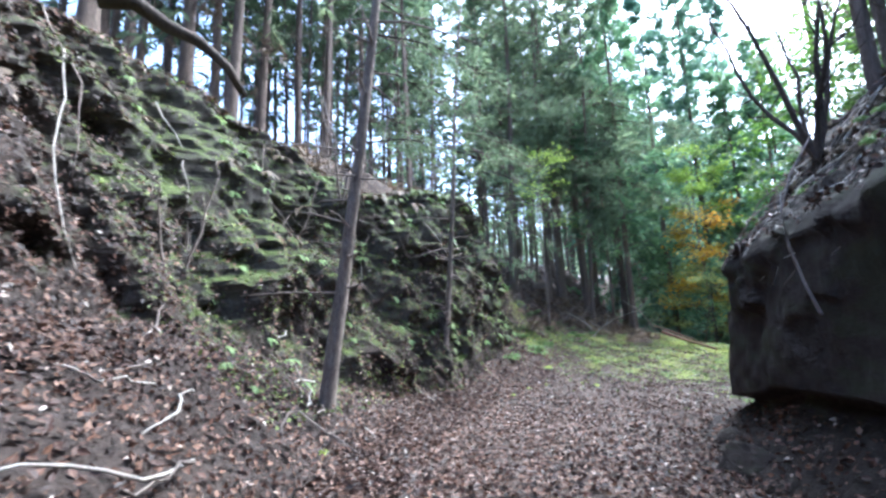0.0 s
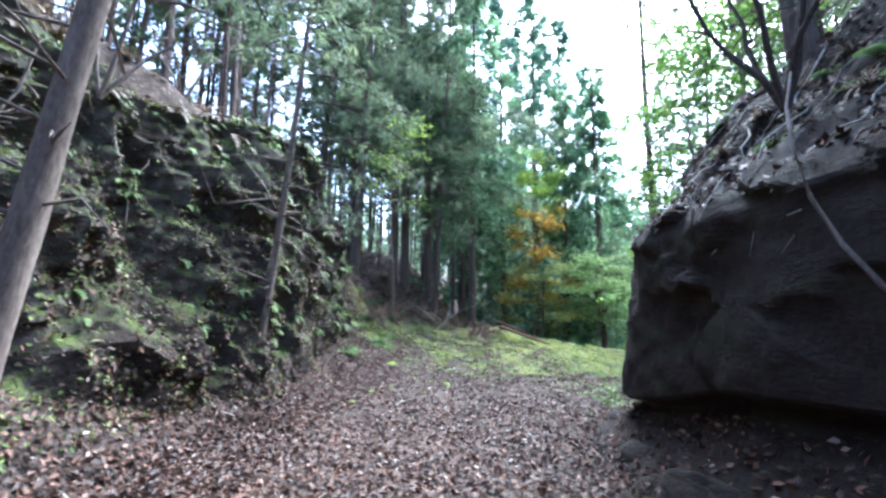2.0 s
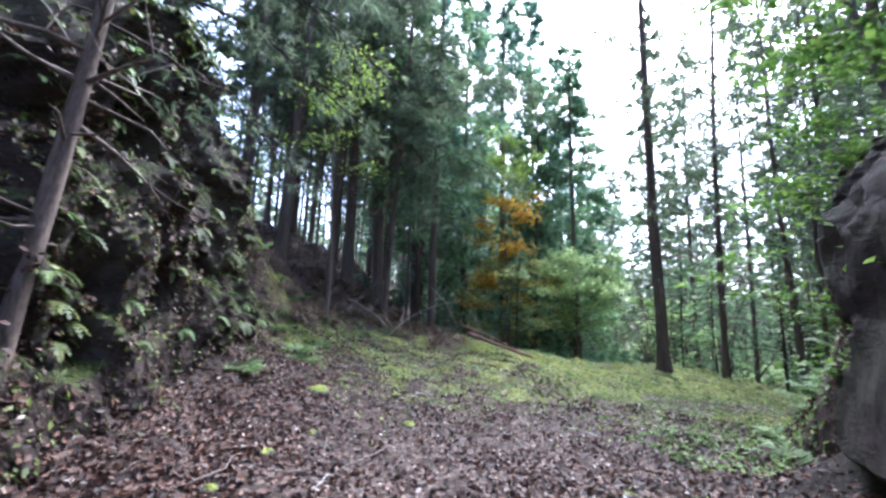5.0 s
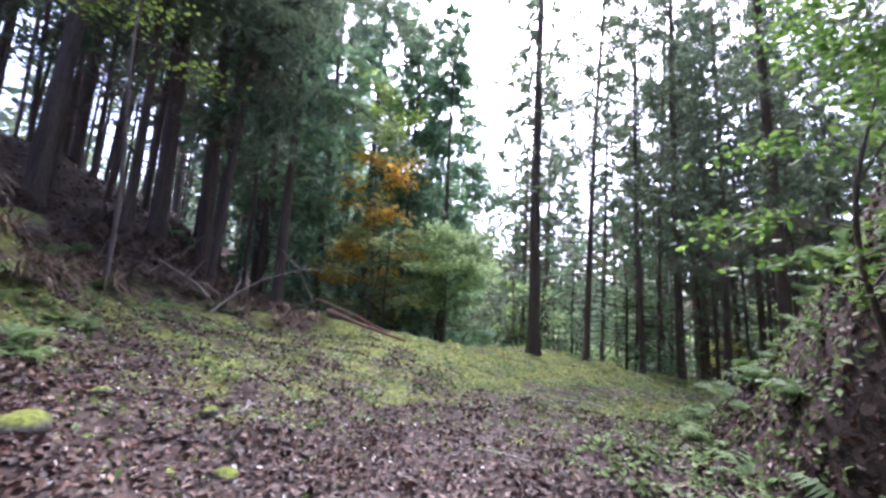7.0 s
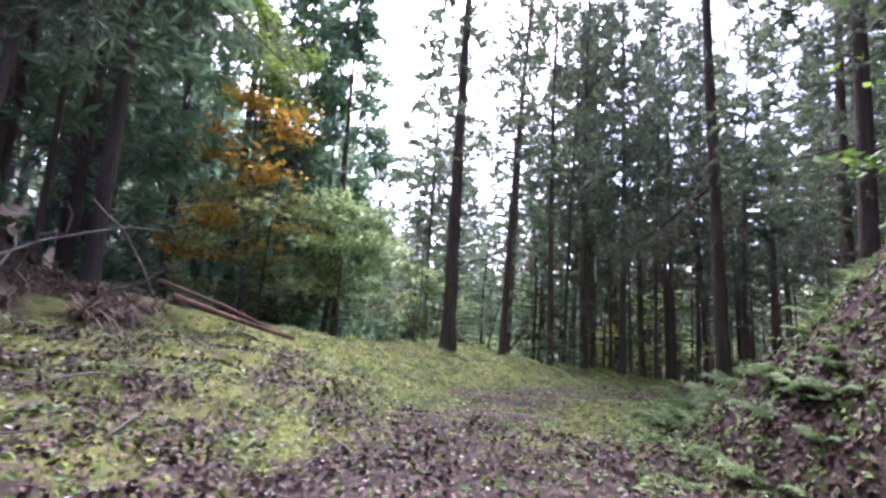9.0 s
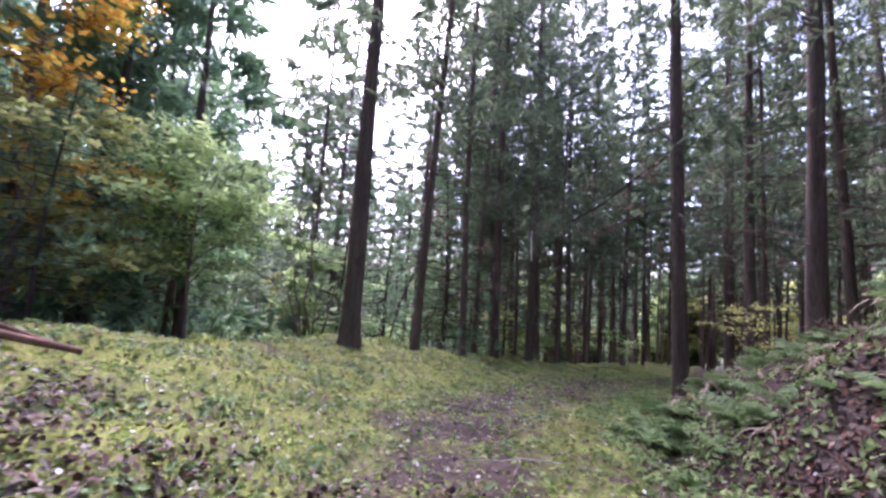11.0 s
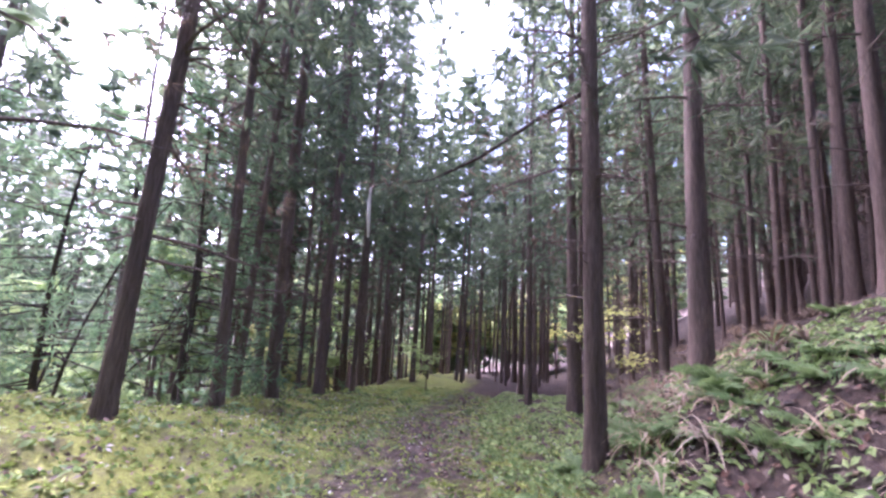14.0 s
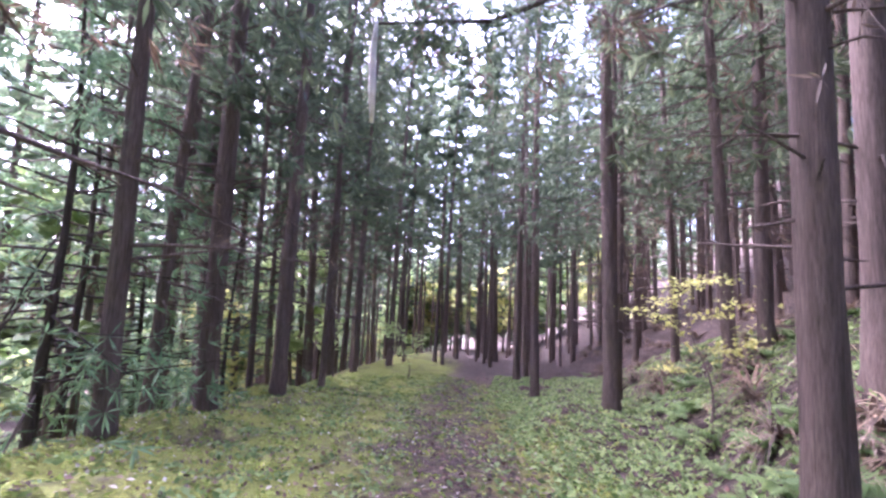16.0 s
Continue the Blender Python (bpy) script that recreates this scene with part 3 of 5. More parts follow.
def broadleaf(name, label, seed, tall, girth, spread, leaves, leaf_size, leaf, bark=None, lean=(0, 0), first=0.3, category="tree", flat=0.5, limbs=9, group="", second=None):
    """A leafy tree: trunk, forking limbs and twigs, and single leaves in layered sprays."""
    rs = np.random.RandomState(seed)
    root = new(name)
    tagged(root, label, category, group)
    p = trunk_path(rs, tall, lean, 0.12)
    z = p[:, 2]
    part("trunk", mesh_from("trunk", *tube(p, girth * (1 - 0.85 * np.clip(z / tall, 0, 1)) * (1 + 0.3 * np.exp(-np.maximum(z, 0) / 0.2)), 8), bark or BARK_GREY), root)
    tw, tips = [], []
    for i in range(limbs):
        h = tall * (first + (1 - first) * (i + rs.uniform(0, 1)) / limbs)
        a = np.array([np.interp(h, z, p[:, 0]), np.interp(h, z, p[:, 1]), h])
        ang = i * 2.4 + rs.uniform(-0.5, 0.5)
        ln = spread * rs.uniform(0.6, 1.1) * (1.1 - 0.5 * h / tall)
        b = a + np.array([math.cos(ang) * ln, math.sin(ang) * ln, ln * rs.uniform(0.1, 0.5)])
        g = girth * 0.35
        tw.append(tube([a, (a * 0.5 + b * 0.5) + np.array([0, 0, 0.1 * ln]), b], [g, g * 0.6, g * 0.15], 5))
        for _ in range(5):
            s = a + (b - a) * rs.uniform(0.3, 0.95) + np.array([0, 0, 0.05 * ln])
            e = s + unit(rs.normal(0, 1, 3) * np.array([1, 1, 0.35]) + unit(b - a) * 0.6) * ln * 0.45
            tw.append(tube([s, (s + e) / 2 + rs.normal(0, 0.03, 3), e], [g * 0.25, g * 0.16, g * 0.06], 3))
            tips.append((s, e))
    part("limb_growth", mesh_from("limb_growth", *joined(tw), bark or BARK_GREY), root)["kind"] = "stuff"
    per = max(4, leaves // len(tips))
    sets = [(tips, leaf, "foliage")] if not second else [(tips[: len(tips) * 3 // 5], leaf, "foliage"), (tips[len(tips) * 3 // 5 :], second, "upper_foliage")]
    for some, mat, nm in sets:
        a, b = np.array([s for s, _ in some]), np.array([e for _, e in some])
        k = rs.uniform(0.1, 1.15, (len(a), per))[..., None]
        c = (a[:, None] + (b - a)[:, None] * k).reshape(-1, 3)
        c += rs.normal(0, spread * 0.11, c.shape) * np.array([1, 1, flat])
        d = unit(rs.normal(0, 1, c.shape) * np.array([1, 1, 0.35]) + np.array([0, 0, -0.2]))
        s = unit(np.cross(d, np.array([0, 0, 1.0]) + rs.normal(0, 0.35, c.shape)))
        ln = leaf_size * rs.uniform(0.6, 1.3, (len(c), 1))
        part(nm, mesh_from(nm, *diamonds(c, d * ln, s * ln * 0.6), mat, False), root)
    return root


def fern(name, label, seed, fronds=9, size=0.55, leaf=None, group="", category="fern", arch=0.5, stems=True):
    rs = np.random.RandomState(seed)
    root = new(name)
    tagged(root, label, category, group)
    for _ in range(fronds):
        ang, ln = rs.uniform(0, 6.283), size * rs.uniform(0.6, 1.15)
        d = np.array([math.cos(ang), math.sin(ang), 0])
        k = np.linspace(0.0, 1, 14)
        mid = d[None] * (k * ln * 0.85)[:, None] + np.array([0, 0, 1.0])[None] * (ln * (0.85 * k - arch * k**2 * 1.2))[:, None]
        roll = rs.normal(0, 0.55)
        side = np.array([-d[1] * math.cos(roll), d[0] * math.cos(roll), math.sin(roll)])
        v, f = [tuple(m) for m in mid], []
        for n in range(1, 13):
            w = ln * 0.27 * math.sin(math.pi * min(1, k[n] * 0.82 + 0.16)) + 0.01
            for sg in (1, -1):
                u = unit(side * sg + d * 0.5 + np.array([0, 0, -0.28 + rs.normal(0, 0.2)]))
                v.append(tuple(mid[n] + u * w))
                f.append((n, n + 1, len(v) - 1) if sg > 0 else (n + 1, n, len(v) - 1))
        f.append((0, 1, 14))
        part("frond", mesh_from("frond", np.array(v), f, leaf or FERN_LEAF, False), root)
    return root


def grass_tuft(name, label, seed, blades=26, size=0.5, leaf=None, group="", category="grass"):
    """A tuft of long arching blades."""
    rs = np.random.RandomState(seed)
    root = new(name)
    tagged(root, label, category, group)
    vs, fs = [], []
    for _ in range(blades):
        ang, ln, w = rs.uniform(0, 6.283), size * rs.uniform(0.5, 1.2), 0.012 + 0.012 * rs.rand()
        d, s = np.array([math.cos(ang), math.sin(ang), 0]), np.array([-math.sin(ang), math.cos(ang), 0])
        o = rs.normal(0, 0.05, 3) * np.array([1, 1, 0])
        n0 = len(vs)
        up = rs.uniform(0.4, 0.95)
        for j in range(5):
            k = j / 4
            m = o + d * ln * k * (1.1 - 0.4 * up) + np.array([0, 0, ln * (up * k * 1.3 - 0.9 * k * k)])
            ww = w * (1 - 0.85 * k)
            vs += [m - s * ww, m + s * ww]
        fs += [(n0 + 2 * j, n0 + 2 * j + 1, n0 + 2 * j + 3, n0 + 2 * j + 2) for j in range(4)]
    part("blade_clump", mesh_from("blade_clump", np.array(vs), fs, leaf or DRY_GRASS, False), root)["kind"] = "stuff"
    return root


def place(ob, x, y, turn=0.0, size=1.0, sink=0.05, lean=(0, 0)):
    ob.matrix_basis = pose(x, y, ground_at(x, y) - sink, lean[1], lean[0], turn) @ Matrix.Scale(size, 4)
    return ob


def again(ob, x, y, turn=0.0, size=1.0, sink=0.05, lean=(0, 0)):
    c = copy_thing(ob, pose(x, y, ground_at(x, y) - sink, lean[1], lean[0], turn))
    c.scale = (size, size, size)
    return c


# ---- the cedar plantation ----
CEDAR = "tall brown-barked cedar with a high dark green crown"
SLIM = "slim dark cedar with a thin high crown and dead twigs"
near_cedars = [conifer("cedar", CEDAR, 100 + i, 22, 0.2, 4.4 + 0.7 * i, 2.8, 72, 8, 7, width=0.18, stubs=20, spray=0.34, dry=5, split=6, group="cedar plantation") for i in range(4)]
near_slim = [conifer("cedar", SLIM, 120 + i, 20, 0.1, 4.2 + 0.8 * i, 2.3, 64, 8, 7, width=0.18, stubs=22, spray=0.34, dry=6, split=5, group="cedar plantation") for i in range(4)]
far_cedars = [conifer("cedar", CEDAR, 140 + i, 22, 0.16, 3.5 + 1.3 * i, 2.8, 48, 7, 5, width=0.21, stubs=8, spray=0.58, dry=4, group="cedar plantation") for i in range(4)]
# lighter variant of the cedar: the brightness of lit boughs is in the needle colour
bright_cedars = [conifer("cedar", "open-grown cedar with fresh blue-green boughs to the ground, lightened as if lit", 150 + i, 19, 0.15, 3.0 + i, 2.9, 60, 8, 6, width=0.26, leaf=SOFT_LEAF, stubs=4, spray=0.52, group="cedar plantation") for i in range(2)]
far_slim = [conifer("cedar", SLIM, 160 + i, 21, 0.09, 4.0 + 1.2 * i, 2.4, 46, 6, 5, width=0.21, stubs=8, spray=0.56, dry=5, group="cedar plantation") for i in range(4)]
dense_cedars = [conifer("cedar", "tall brown-barked cedar with a broad dense crown over the path, some added as shade", 170 + i, 22, 0.18, 5.2 + 0.6 * i, 3.4, 76, 10, 7, width=0.2, stubs=16, spray=0.34, dry=5, split=6, group="cedar plantation") for i in range(2)]
tall_cedars = [conifer("cedar", "tall full cedar at the clearing edge, blue-green boughs paled as if in haze", 180 + i, 28, 0.2, 2.0, 3.6, 110, 9, 7, width=0.24, leaf=HAZY_BLUE_LEAF, stubs=4, spray=0.5, group="cedar plantation") for i in range(2)]
GIRTH = {id(tall_cedars): 0.2, id(dense_cedars): 0.18, id(near_cedars): 0.2, id(near_slim): 0.1, id(far_cedars): 0.16, id(far_slim): 0.09, id(bright_cedars): 0.15}
used = set()


def set_tree(kinds, i, x, y, r, lean=(0, 0), turn=None):
    """One more tree of a kind; the first of each shape is the shape itself."""
    src = kinds[i % len(kinds)]
    k = r / GIRTH[id(kinds)]
    m = pose(x, y, ground_at(x, y) - 0.06, lean[1], lean[0], 0) @ pose(0, 0, 0, 0, 0, i * 77 if turn is None else turn)
    if src.name in used:
        src = copy_thing(src, m)
    else:
        used.add(src.name)
        src.matrix_basis = m
    src.scale = (k, k, 0.6 + 0.4 * k)
    return src


# trees beside the path: x, y, radius, slim or not
BESIDE = (
    (14.5, 14.3, 0.19, 0), (16.0, 13.2, 0.105, 1), (18.9, 12.2, 0.11, 1), (19.6, 13.9, 0.09, 1), (20.4, 11.2, 0.16, 0), (20.0, 11.9, 0.08, 1), (21.9, 9.9, 0.15, 0),
    (22.9, 10.3, 0.07, 1), (23.5, 8.6, 0.08, 1), (26.3, 7.6, 0.13, 1), (27.2, 6.5, 0.1, 1), (29.2, 6.2, 0.1, 1), (29.6, 4.1, 0.13, 1), (31.3, 4.9, 0.09, 1), (14.12, 8.1, 0.135, 2),
    (14.35, 5.7, 0.17, 2), (17.0, 2.9, 0.12, 1), (18.5, 4.3, 0.16, 2), (18.95, 3.7, 0.08, 1), (16.9, 1.7, 0.15, 0), (20.4, -1.2, 0.12, 1), (23.3, -3.5, 0.12, 1),
    (32.0, -9.8, 0.18, 0), (34.7, -5.6, 0.2, 0), (36.2, -3.6, 0.14, 0), (38, -4.6, 0.12, 1), (33.5, -0.4, 0.12, 1), (27.4, -7.6, 0.13, 1), (25.0, -6.3, 0.1, 1), (29.5, -11.5, 0.13, 1),
    (5.2, 20.6, 0.13, 1), (3.5, 20.8, 0.2, 0), (4.1, 24.5, 0.18, 0), (2.2, 22.6, 0.13, 1), (8.8, 24.2, 0.16, 0), (11.0, 25.4, 0.17, 0),
    (11.5, 5.4, 0.12, 2), (9.9, 6.4, 0.1, 2), (22.0, 3.0, 0.13, 2), (24.6, 1.4, 0.12, 2), (20.6, 1.3, 0.13, 2), (27.2, -1.4, 0.13, 2), (11.0, 4.2, 0.16, 0), (13.0, 3.0, 0.15, 2), (9.3, 5.2, 0.15, 2), (6.9, 4.3, 0.2, 0), (16.2, -0.6, 0.12, 1), (14.2, 0.9, 0.15, 0), (18.6, -3.5, 0.14, 0),
)
for i, (x, y, r, s) in enumerate(BESIDE):
    lean = ((i * 37 % 7 - 3) * 0.5, (i * 53 % 7 - 3) * 0.5 + (2.0 if i < 2 else 0))
    set_tree((near_cedars, near_slim, dense_cedars)[s], i, x, y, r, lean)

for i, (x, y, r) in enumerate(((13.6, 24.6, 0.2), (15.6, 24.0, 0.22), (17.2, 23.4, 0.18), (19.0, 22.8, 0.11), (16.6, 27.0, 0.2), (12.2, 27.2, 0.2))):
    set_tree(tall_cedars, i, x, y, r, (0.6 * (i % 3 - 1), 0))
# cedars added to shade the cutting from above, most of them out of view
for i, (x, y, r) in enumerate(((-5.8, 2.2, 0.18), (-7.2, 7.6, 0.2), (-6.8, 10.2, 0.2), (-7.0, -0.5, 0.2), (-5.2, -3.5, 0.18), (-8.4, 4.2, 0.2), (-4.0, -8.0, 0.2), (6.2, -2.6, 0.2), (7.8, 1.2, 0.2), (9.4, -1.0, 0.18), (6.6, -7.0, 0.2), (5.9, 1.6, 0.16), (5.5, 4.8, 0.09), (6.5, 5.4, 0.09), (6.1, 3.3, 0.13), (7.5, 2.9, 0.15))):
    set_tree(dense_cedars, i, x, y, r)
rs, thin, bare = np.random.RandomState(5), np.random.RandomState(6), False


def put(kinds, i, x, y, r, lean, turn):
    """Sets the tree unless the spot is one of the clearings of the hillside."""
    if not bare:
        set_tree(kinds, i, x, y, r, lean, turn)


spots = [(x, y) for x, y, *_ in BESIDE] + [(6.2, 21.9), (7.35, 21.5)] + [(16, 25), (18, 23)]
count, near_count, beyond = 0, 0, []
for _ in range(30000):
    x, y = rs.uniform(-18, 66), rs.uniform(-42, 56)
    if (x < 9 and y < 2.5) or (x < -9 and y < 10):
        continue
    xa, ya = np.array([x]), np.array([y])
    dp, dl, dr, de = (float(to_line(xa, ya, l)[0][0]) for l in (PATH_LINE, HILL_FOOT, SPUR_FOOT, CREST))
    sl = float(to_line(xa, ya, HILL_FOOT)[1][0]) - 60
    az, far = math.degrees(math.atan2(x - 6, y - 11)), math.hypot(x - 6, y - 11)
    on_hill = ((6.5 if sl < 8 else 3.4) < dl < 17) if sl < 14.5 else (4.5 < dl < 20)
    ok = on_hill or dr < -3.4 or x > 30 or (de > 1.5 and x > 20) or (y > 19.5 and 0 < az < 52 and dl < 3)
    valley = 52 < az < 97 and far < 60 and not on_hill and (far < 13 or rs.rand() > (0.1 if az < 87 else 0.5))
    apart = 1.05 + max(0, far - 16) * 0.036
    if not ok or (abs(dp) < 2.6 and x < 30) or valley or far > 58 or math.hypot(x - 13.3, y - 20.3) < 3:
        continue
    if any((x - a) ** 2 + (y - b) ** 2 < apart**2 for a, b in spots):
        continue
    spots.append((x, y))
    lean, turn = (rs.normal(0, 1.2), rs.normal(0, 1.2)), rs.uniform(0, 360)
    bare = on_hill and (dl > 14 or thin.rand() < 0.5)
    if dr < -3 and far < 24 and near_count < 215 and rs.rand() < 0.75:
        near_count += 1
        put(near_slim if rs.rand() < 0.5 else near_cedars, count, x, y, rs.uniform(0.06, 0.115), lean, turn)
    elif 14 < az < 56 and dl < 5 and far < 45:
        if rs.rand() < 0.4 and thin.rand() < 0.65:
            put(bright_cedars, count, x, y, rs.uniform(0.11, 0.16), lean, turn)
    elif far > 27:
        beyond.append((x, y, rs.uniform(0.09, 0.15)))
    elif near_count >= 215:
        beyond.append((x, y, rs.uniform(0.07, 0.14)))
    elif rs.rand() < 0.62:
        near_count += 1
        put(far_slim, count + int(rs.randint(4)), x, y, rs.uniform(0.06, 0.11), lean, turn)
    else:
        near_count += 1
        put(far_cedars, count + int(rs.randint(4)), x, y, rs.uniform(0.12, 0.19), lean, turn)
    count += 1
    if count >= 760:
        break


def far_cedars_joined():
    """The plantation further in: trunks and crowns past counting."""
    rr = np.random.RandomState(66)
    trunks, cs, ds = [], [], []
    for x, y, r0 in beyond:
        z, tall = ground_at(x, y), rr.uniform(17, 24)
        tip = rr.normal(0, 0.4, 2)
        trunks.append(tube([(x, y, z - 0.3), (x + tip[0] * 0.5, y + tip[1] * 0.5, z + tall * 0.5), (x + tip[0], y + tip[1], z + tall)], [r0, r0 * 0.6, 0.02], 6))
        n, first = 310, rr.uniform(0.3, 0.5)
        k = first + (1 - first) * rr.uniform(0, 1, n) ** 1.1
        arm = rr.randint(0, 40, n)
        a = arm * 2.399 + rr.normal(0, 0.12, n)
        k = first + (1 - first) * ((arm + rr.uniform(0, 0.7, n)) / 40)
        rad = ((1 - k) ** 0.7 * tall * 0.125 + 0.15) * rr.uniform(0.15, 1.1, n)
        cs.append(np.stack([x + tip[0] * k + np.cos(a) * rad, y + tip[1] * k + np.sin(a) * rad, z + tall * k - 0.2 * rad], 1))
        ds.append(unit(np.stack([np.cos(a), np.sin(a), np.zeros(n)], 1) + rr.normal(0, 0.6, (n, 3))) * rr.uniform(0.4, 0.85, (n, 1)))
    c, d = np.concatenate(cs), np.concatenate(ds)
    full = 1 + 0.2 * ((c[:, 0] > 20) & (c[:, 1] < 0.55 * c[:, 0]))[:, None]
    d = d * full
    s = unit(np.cross(d, rr.normal(0, 1, d.shape))) * 0.265 * full
    tagged(new("plantation_trunks", mesh_from("plantation_trunks", *joined(trunks), BARK)), "many straight dark trunks deep in the cedar plantation", "trees", kind="stuff")
    tagged(new("plantation_crowns", mesh_from("plantation_crowns", *diamonds(c, d, s), CEDAR_LEAF, False)), "green crowns deep in the cedar plantation", "trees", kind="stuff")


far_cedars_joined()


def far_woods():
    """Woods that cover the hills far off."""
    rr = np.random.RandomState(77)
    cs, ds, ss = [], [], []
    made = 0
    while made < 1100:
        ang, far = rr.uniform(-0.6, 3.0), rr.uniform(52, 150)
        x, y = 10 + math.sin(ang) * far, 8 + math.cos(ang) * far
        z, tall = ground_at(x, y), rr.uniform(11, 19)
        if 0.75 < ang < 1.5:
            tall *= 0.6
        n = 36
        k = rr.uniform(0, 1, n)
        a = rr.uniform(0, 6.283, n)
        rad = (1 - k) ** 0.7 * tall * 0.17 * rr.uniform(0.5, 1.1, n)
        cs.append(np.stack([x + np.cos(a) * rad, y + np.sin(a) * rad, z + tall * (0.08 + 0.92 * k)], 1))
        ds.append(unit(np.stack([np.cos(a), np.sin(a), rr.uniform(-0.7, 0.3, n)], 1)) * rr.uniform(1.2, 2.4, (n, 1)))
        made += 1
    c, d = np.concatenate(cs), np.concatenate(ds)
    s = unit(np.cross(d, rr.normal(0, 1, d.shape))) * 0.9
    tagged(new("far_woods", mesh_from("far_woods", *diamonds(c, d, s), CEDAR_LEAF, False)), "dense dark green woods on the far hills", "woods", kind="stuff")


far_woods()

# ---- two thin trees in front of the cliff ----
t1 = conifer("cedar_sapling", "thin leaning cedar with bare twigs beside the leafy path", 201, 13, 0.12, 8.5, 1.6, 30, 8, 6, bark=BARK_GREY, stubs=50, spray=0.24, split=8)
place(t1, -1.82, 6.35, 0, 1, 0.1, (7.5, 4.0))
t2 = conifer("cedar_sapling", "thin leaning cedar with bare twigs at the cliff foot", 202, 12, 0.085, 6.0, 1.7, 34, 8, 6, bark=BARK_GREY, stubs=44, spray=0.24, split=7)
place(t2, -0.1, 10.75, 0, 1, 0.1, (5.0, 4.0))

rb = np.random.RandomState(203)
for i in range(7):
    h, ang = 3.6 + 0.55 * i, radians(rb.uniform(-25, 25))
    reach = rb.uniform(1.9, 3.0)
    z0 = ground_at(-0.1, 10.75)
    bough(t2, rb, (-0.1 + 0.085 * h, 10.75 - 0.07 * h, z0 + h), (-0.1 + 0.085 * h + reach * math.cos(ang), 10.75 + reach * math.sin(ang), z0 + h - rb.uniform(0.5, 1.3)), 0.25, CEDAR_LEAF, 20, 5, 6, 0.13, 0.02)
for i in range(5):
    h, ang = 4.2 + 0.6 * i, radians(rb.uniform(-20, 60))
    z0 = ground_at(-1.82, 6.35)
    bough(t1, rb, (-1.82 + 0.13 * h, 6.35 - 0.07 * h, z0 + h), (-1.82 + 0.13 * h + 2.0 * math.cos(ang), 6.3 + 2.0 * math.sin(ang), z0 + h - rb.uniform(0.3, 0.9)), 0.2, CEDAR_LEAF, 18, 6, 6, 0.14, 0.018)


def drooping_cedar(seed, x, y, r, boughs, low, tips):
    """A big cedar on the slope whose lowest boughs hang far out over the clearing."""
    rr = np.random.RandomState(seed)
    tree = conifer("cedar", "big cedar whose long dark boughs hang over the clearing", seed, 22, r, 6.5, 3.0, 76, 10, 7, width=0.17, stubs=14, spray=0.3, dry=5, split=4, group="cedar plantation")
    place(tree, x, y, seed * 40, 1, 0.06, (0.8, 1.2))
    z0 = ground_at(x, y)
    for i in range(boughs):
        tx, ty = x + rr.uniform(*tips[0]), y + rr.uniform(*tips[1])
        h = low + rr.uniform(0, 6)
        bough(tree, rr, (x, y, z0 + h), (tx, ty, z0 + h - rr.uniform(1.6, 3.2)), 0.5, CEDAR_LEAF, 30, 8, 7, 0.25, 0.04)


drooping_cedar(211, 6.2, 21.9, 0.24, 8, 5.6, ((-2.4, 1.4), (-6.2, -3.4)))
drooping_cedar(212, 7.35, 21.5, 0.22, 10, 5.2, ((-0.8, 3.4), (-6.2, -3.0)))

# ---- leafy trees ----
autumn = broadleaf("autumn_tree", "autumn tree with orange lower and lime upper leaves", 301, 12.0, 0.1, 2.2, 7000, 0.17, ORANGE_LEAF, first=0.22, limbs=22, second=LIME_LEAF)
place(autumn, 12.9, 20.3)
pale = broadleaf("pale_shrub_tree", "spreading shrub with layered pale green leaves behind the bank", 302, 5.4, 0.06, 3.0, 9000, 0.15, PALE_LEAF, first=0.4, limbs=14, flat=0.3)
place(pale, 15.2, 18.4)
place(broadleaf("pale_shrub_tree", "low shrub with dull orange and green leaves", 303, 5.0, 0.05, 2.2, 3200, 0.15, YELLOW_LEAF, first=0.3, limbs=12, flat=0.3), 11.8, 19.2)
place(broadleaf("russet_tree", "small tree with russet autumn leaves", 304, 9, 0.07, 1.3, 1800, 0.18, RED_LEAF, first=0.55, limbs=8), 18.6, 22.5)
maple = broadleaf("maple", "maple with lime green leaves overhanging the bank", 305, 4.6, 0.06, 2.1, 4600, 0.1, MAPLE_LEAF, first=0.35, limbs=14, flat=0.3)
place(maple, 8.3, 6.9, 40)
place(broadleaf("maple", "small maple with bright green leaves on the outcrop brow", 306, 4.2, 0.04, 1.8, 2400, 0.1, MAPLE_LEAF, first=0.3, limbs=10, flat=0.3), 7.0, 7.0, 0, 1, 0.1)
for i, (x, y, lean, tall) in enumerate(((7.0, 7.6, (-0.1, 0.1), 2.7), (5.9, 6.6, (-0.05, 0.1), 4.2))):
    place(broadleaf("maple", "green maple leaning over the edge of the dark bank", 330 + i, tall, 0.03, 1.05, 1700, 0.085, MAPLE_LEAF, first=0.12, limbs=12, flat=0.3, lean=lean, group="maples on the outcrop"), x, y, 0, 1, 0.12)
place(broadleaf("slender_tree", "slender tree with lime green sprays above the cliff end", 307, 7.2, 0.045, 2.2, 900, 0.13, LIME_LEAF, first=0.58, limbs=9, flat=0.15), 4.2, 17.0)
place(broadleaf("sapling", "yellow-green leafy sapling beside the path bank", 308, 2.6, 0.025, 1.3, 800, 0.1, YELLOW_LEAF, first=0.35, limbs=8, flat=0.2), 16.1, 5.5, 0, 0.75)
place(broadleaf("sapling", "small pale green sapling on the path edge", 309, 1.7, 0.02, 1.0, 500, 0.11, PALE_LEAF, first=0.3, limbs=7, flat=0.3), 25.6, 5.2)
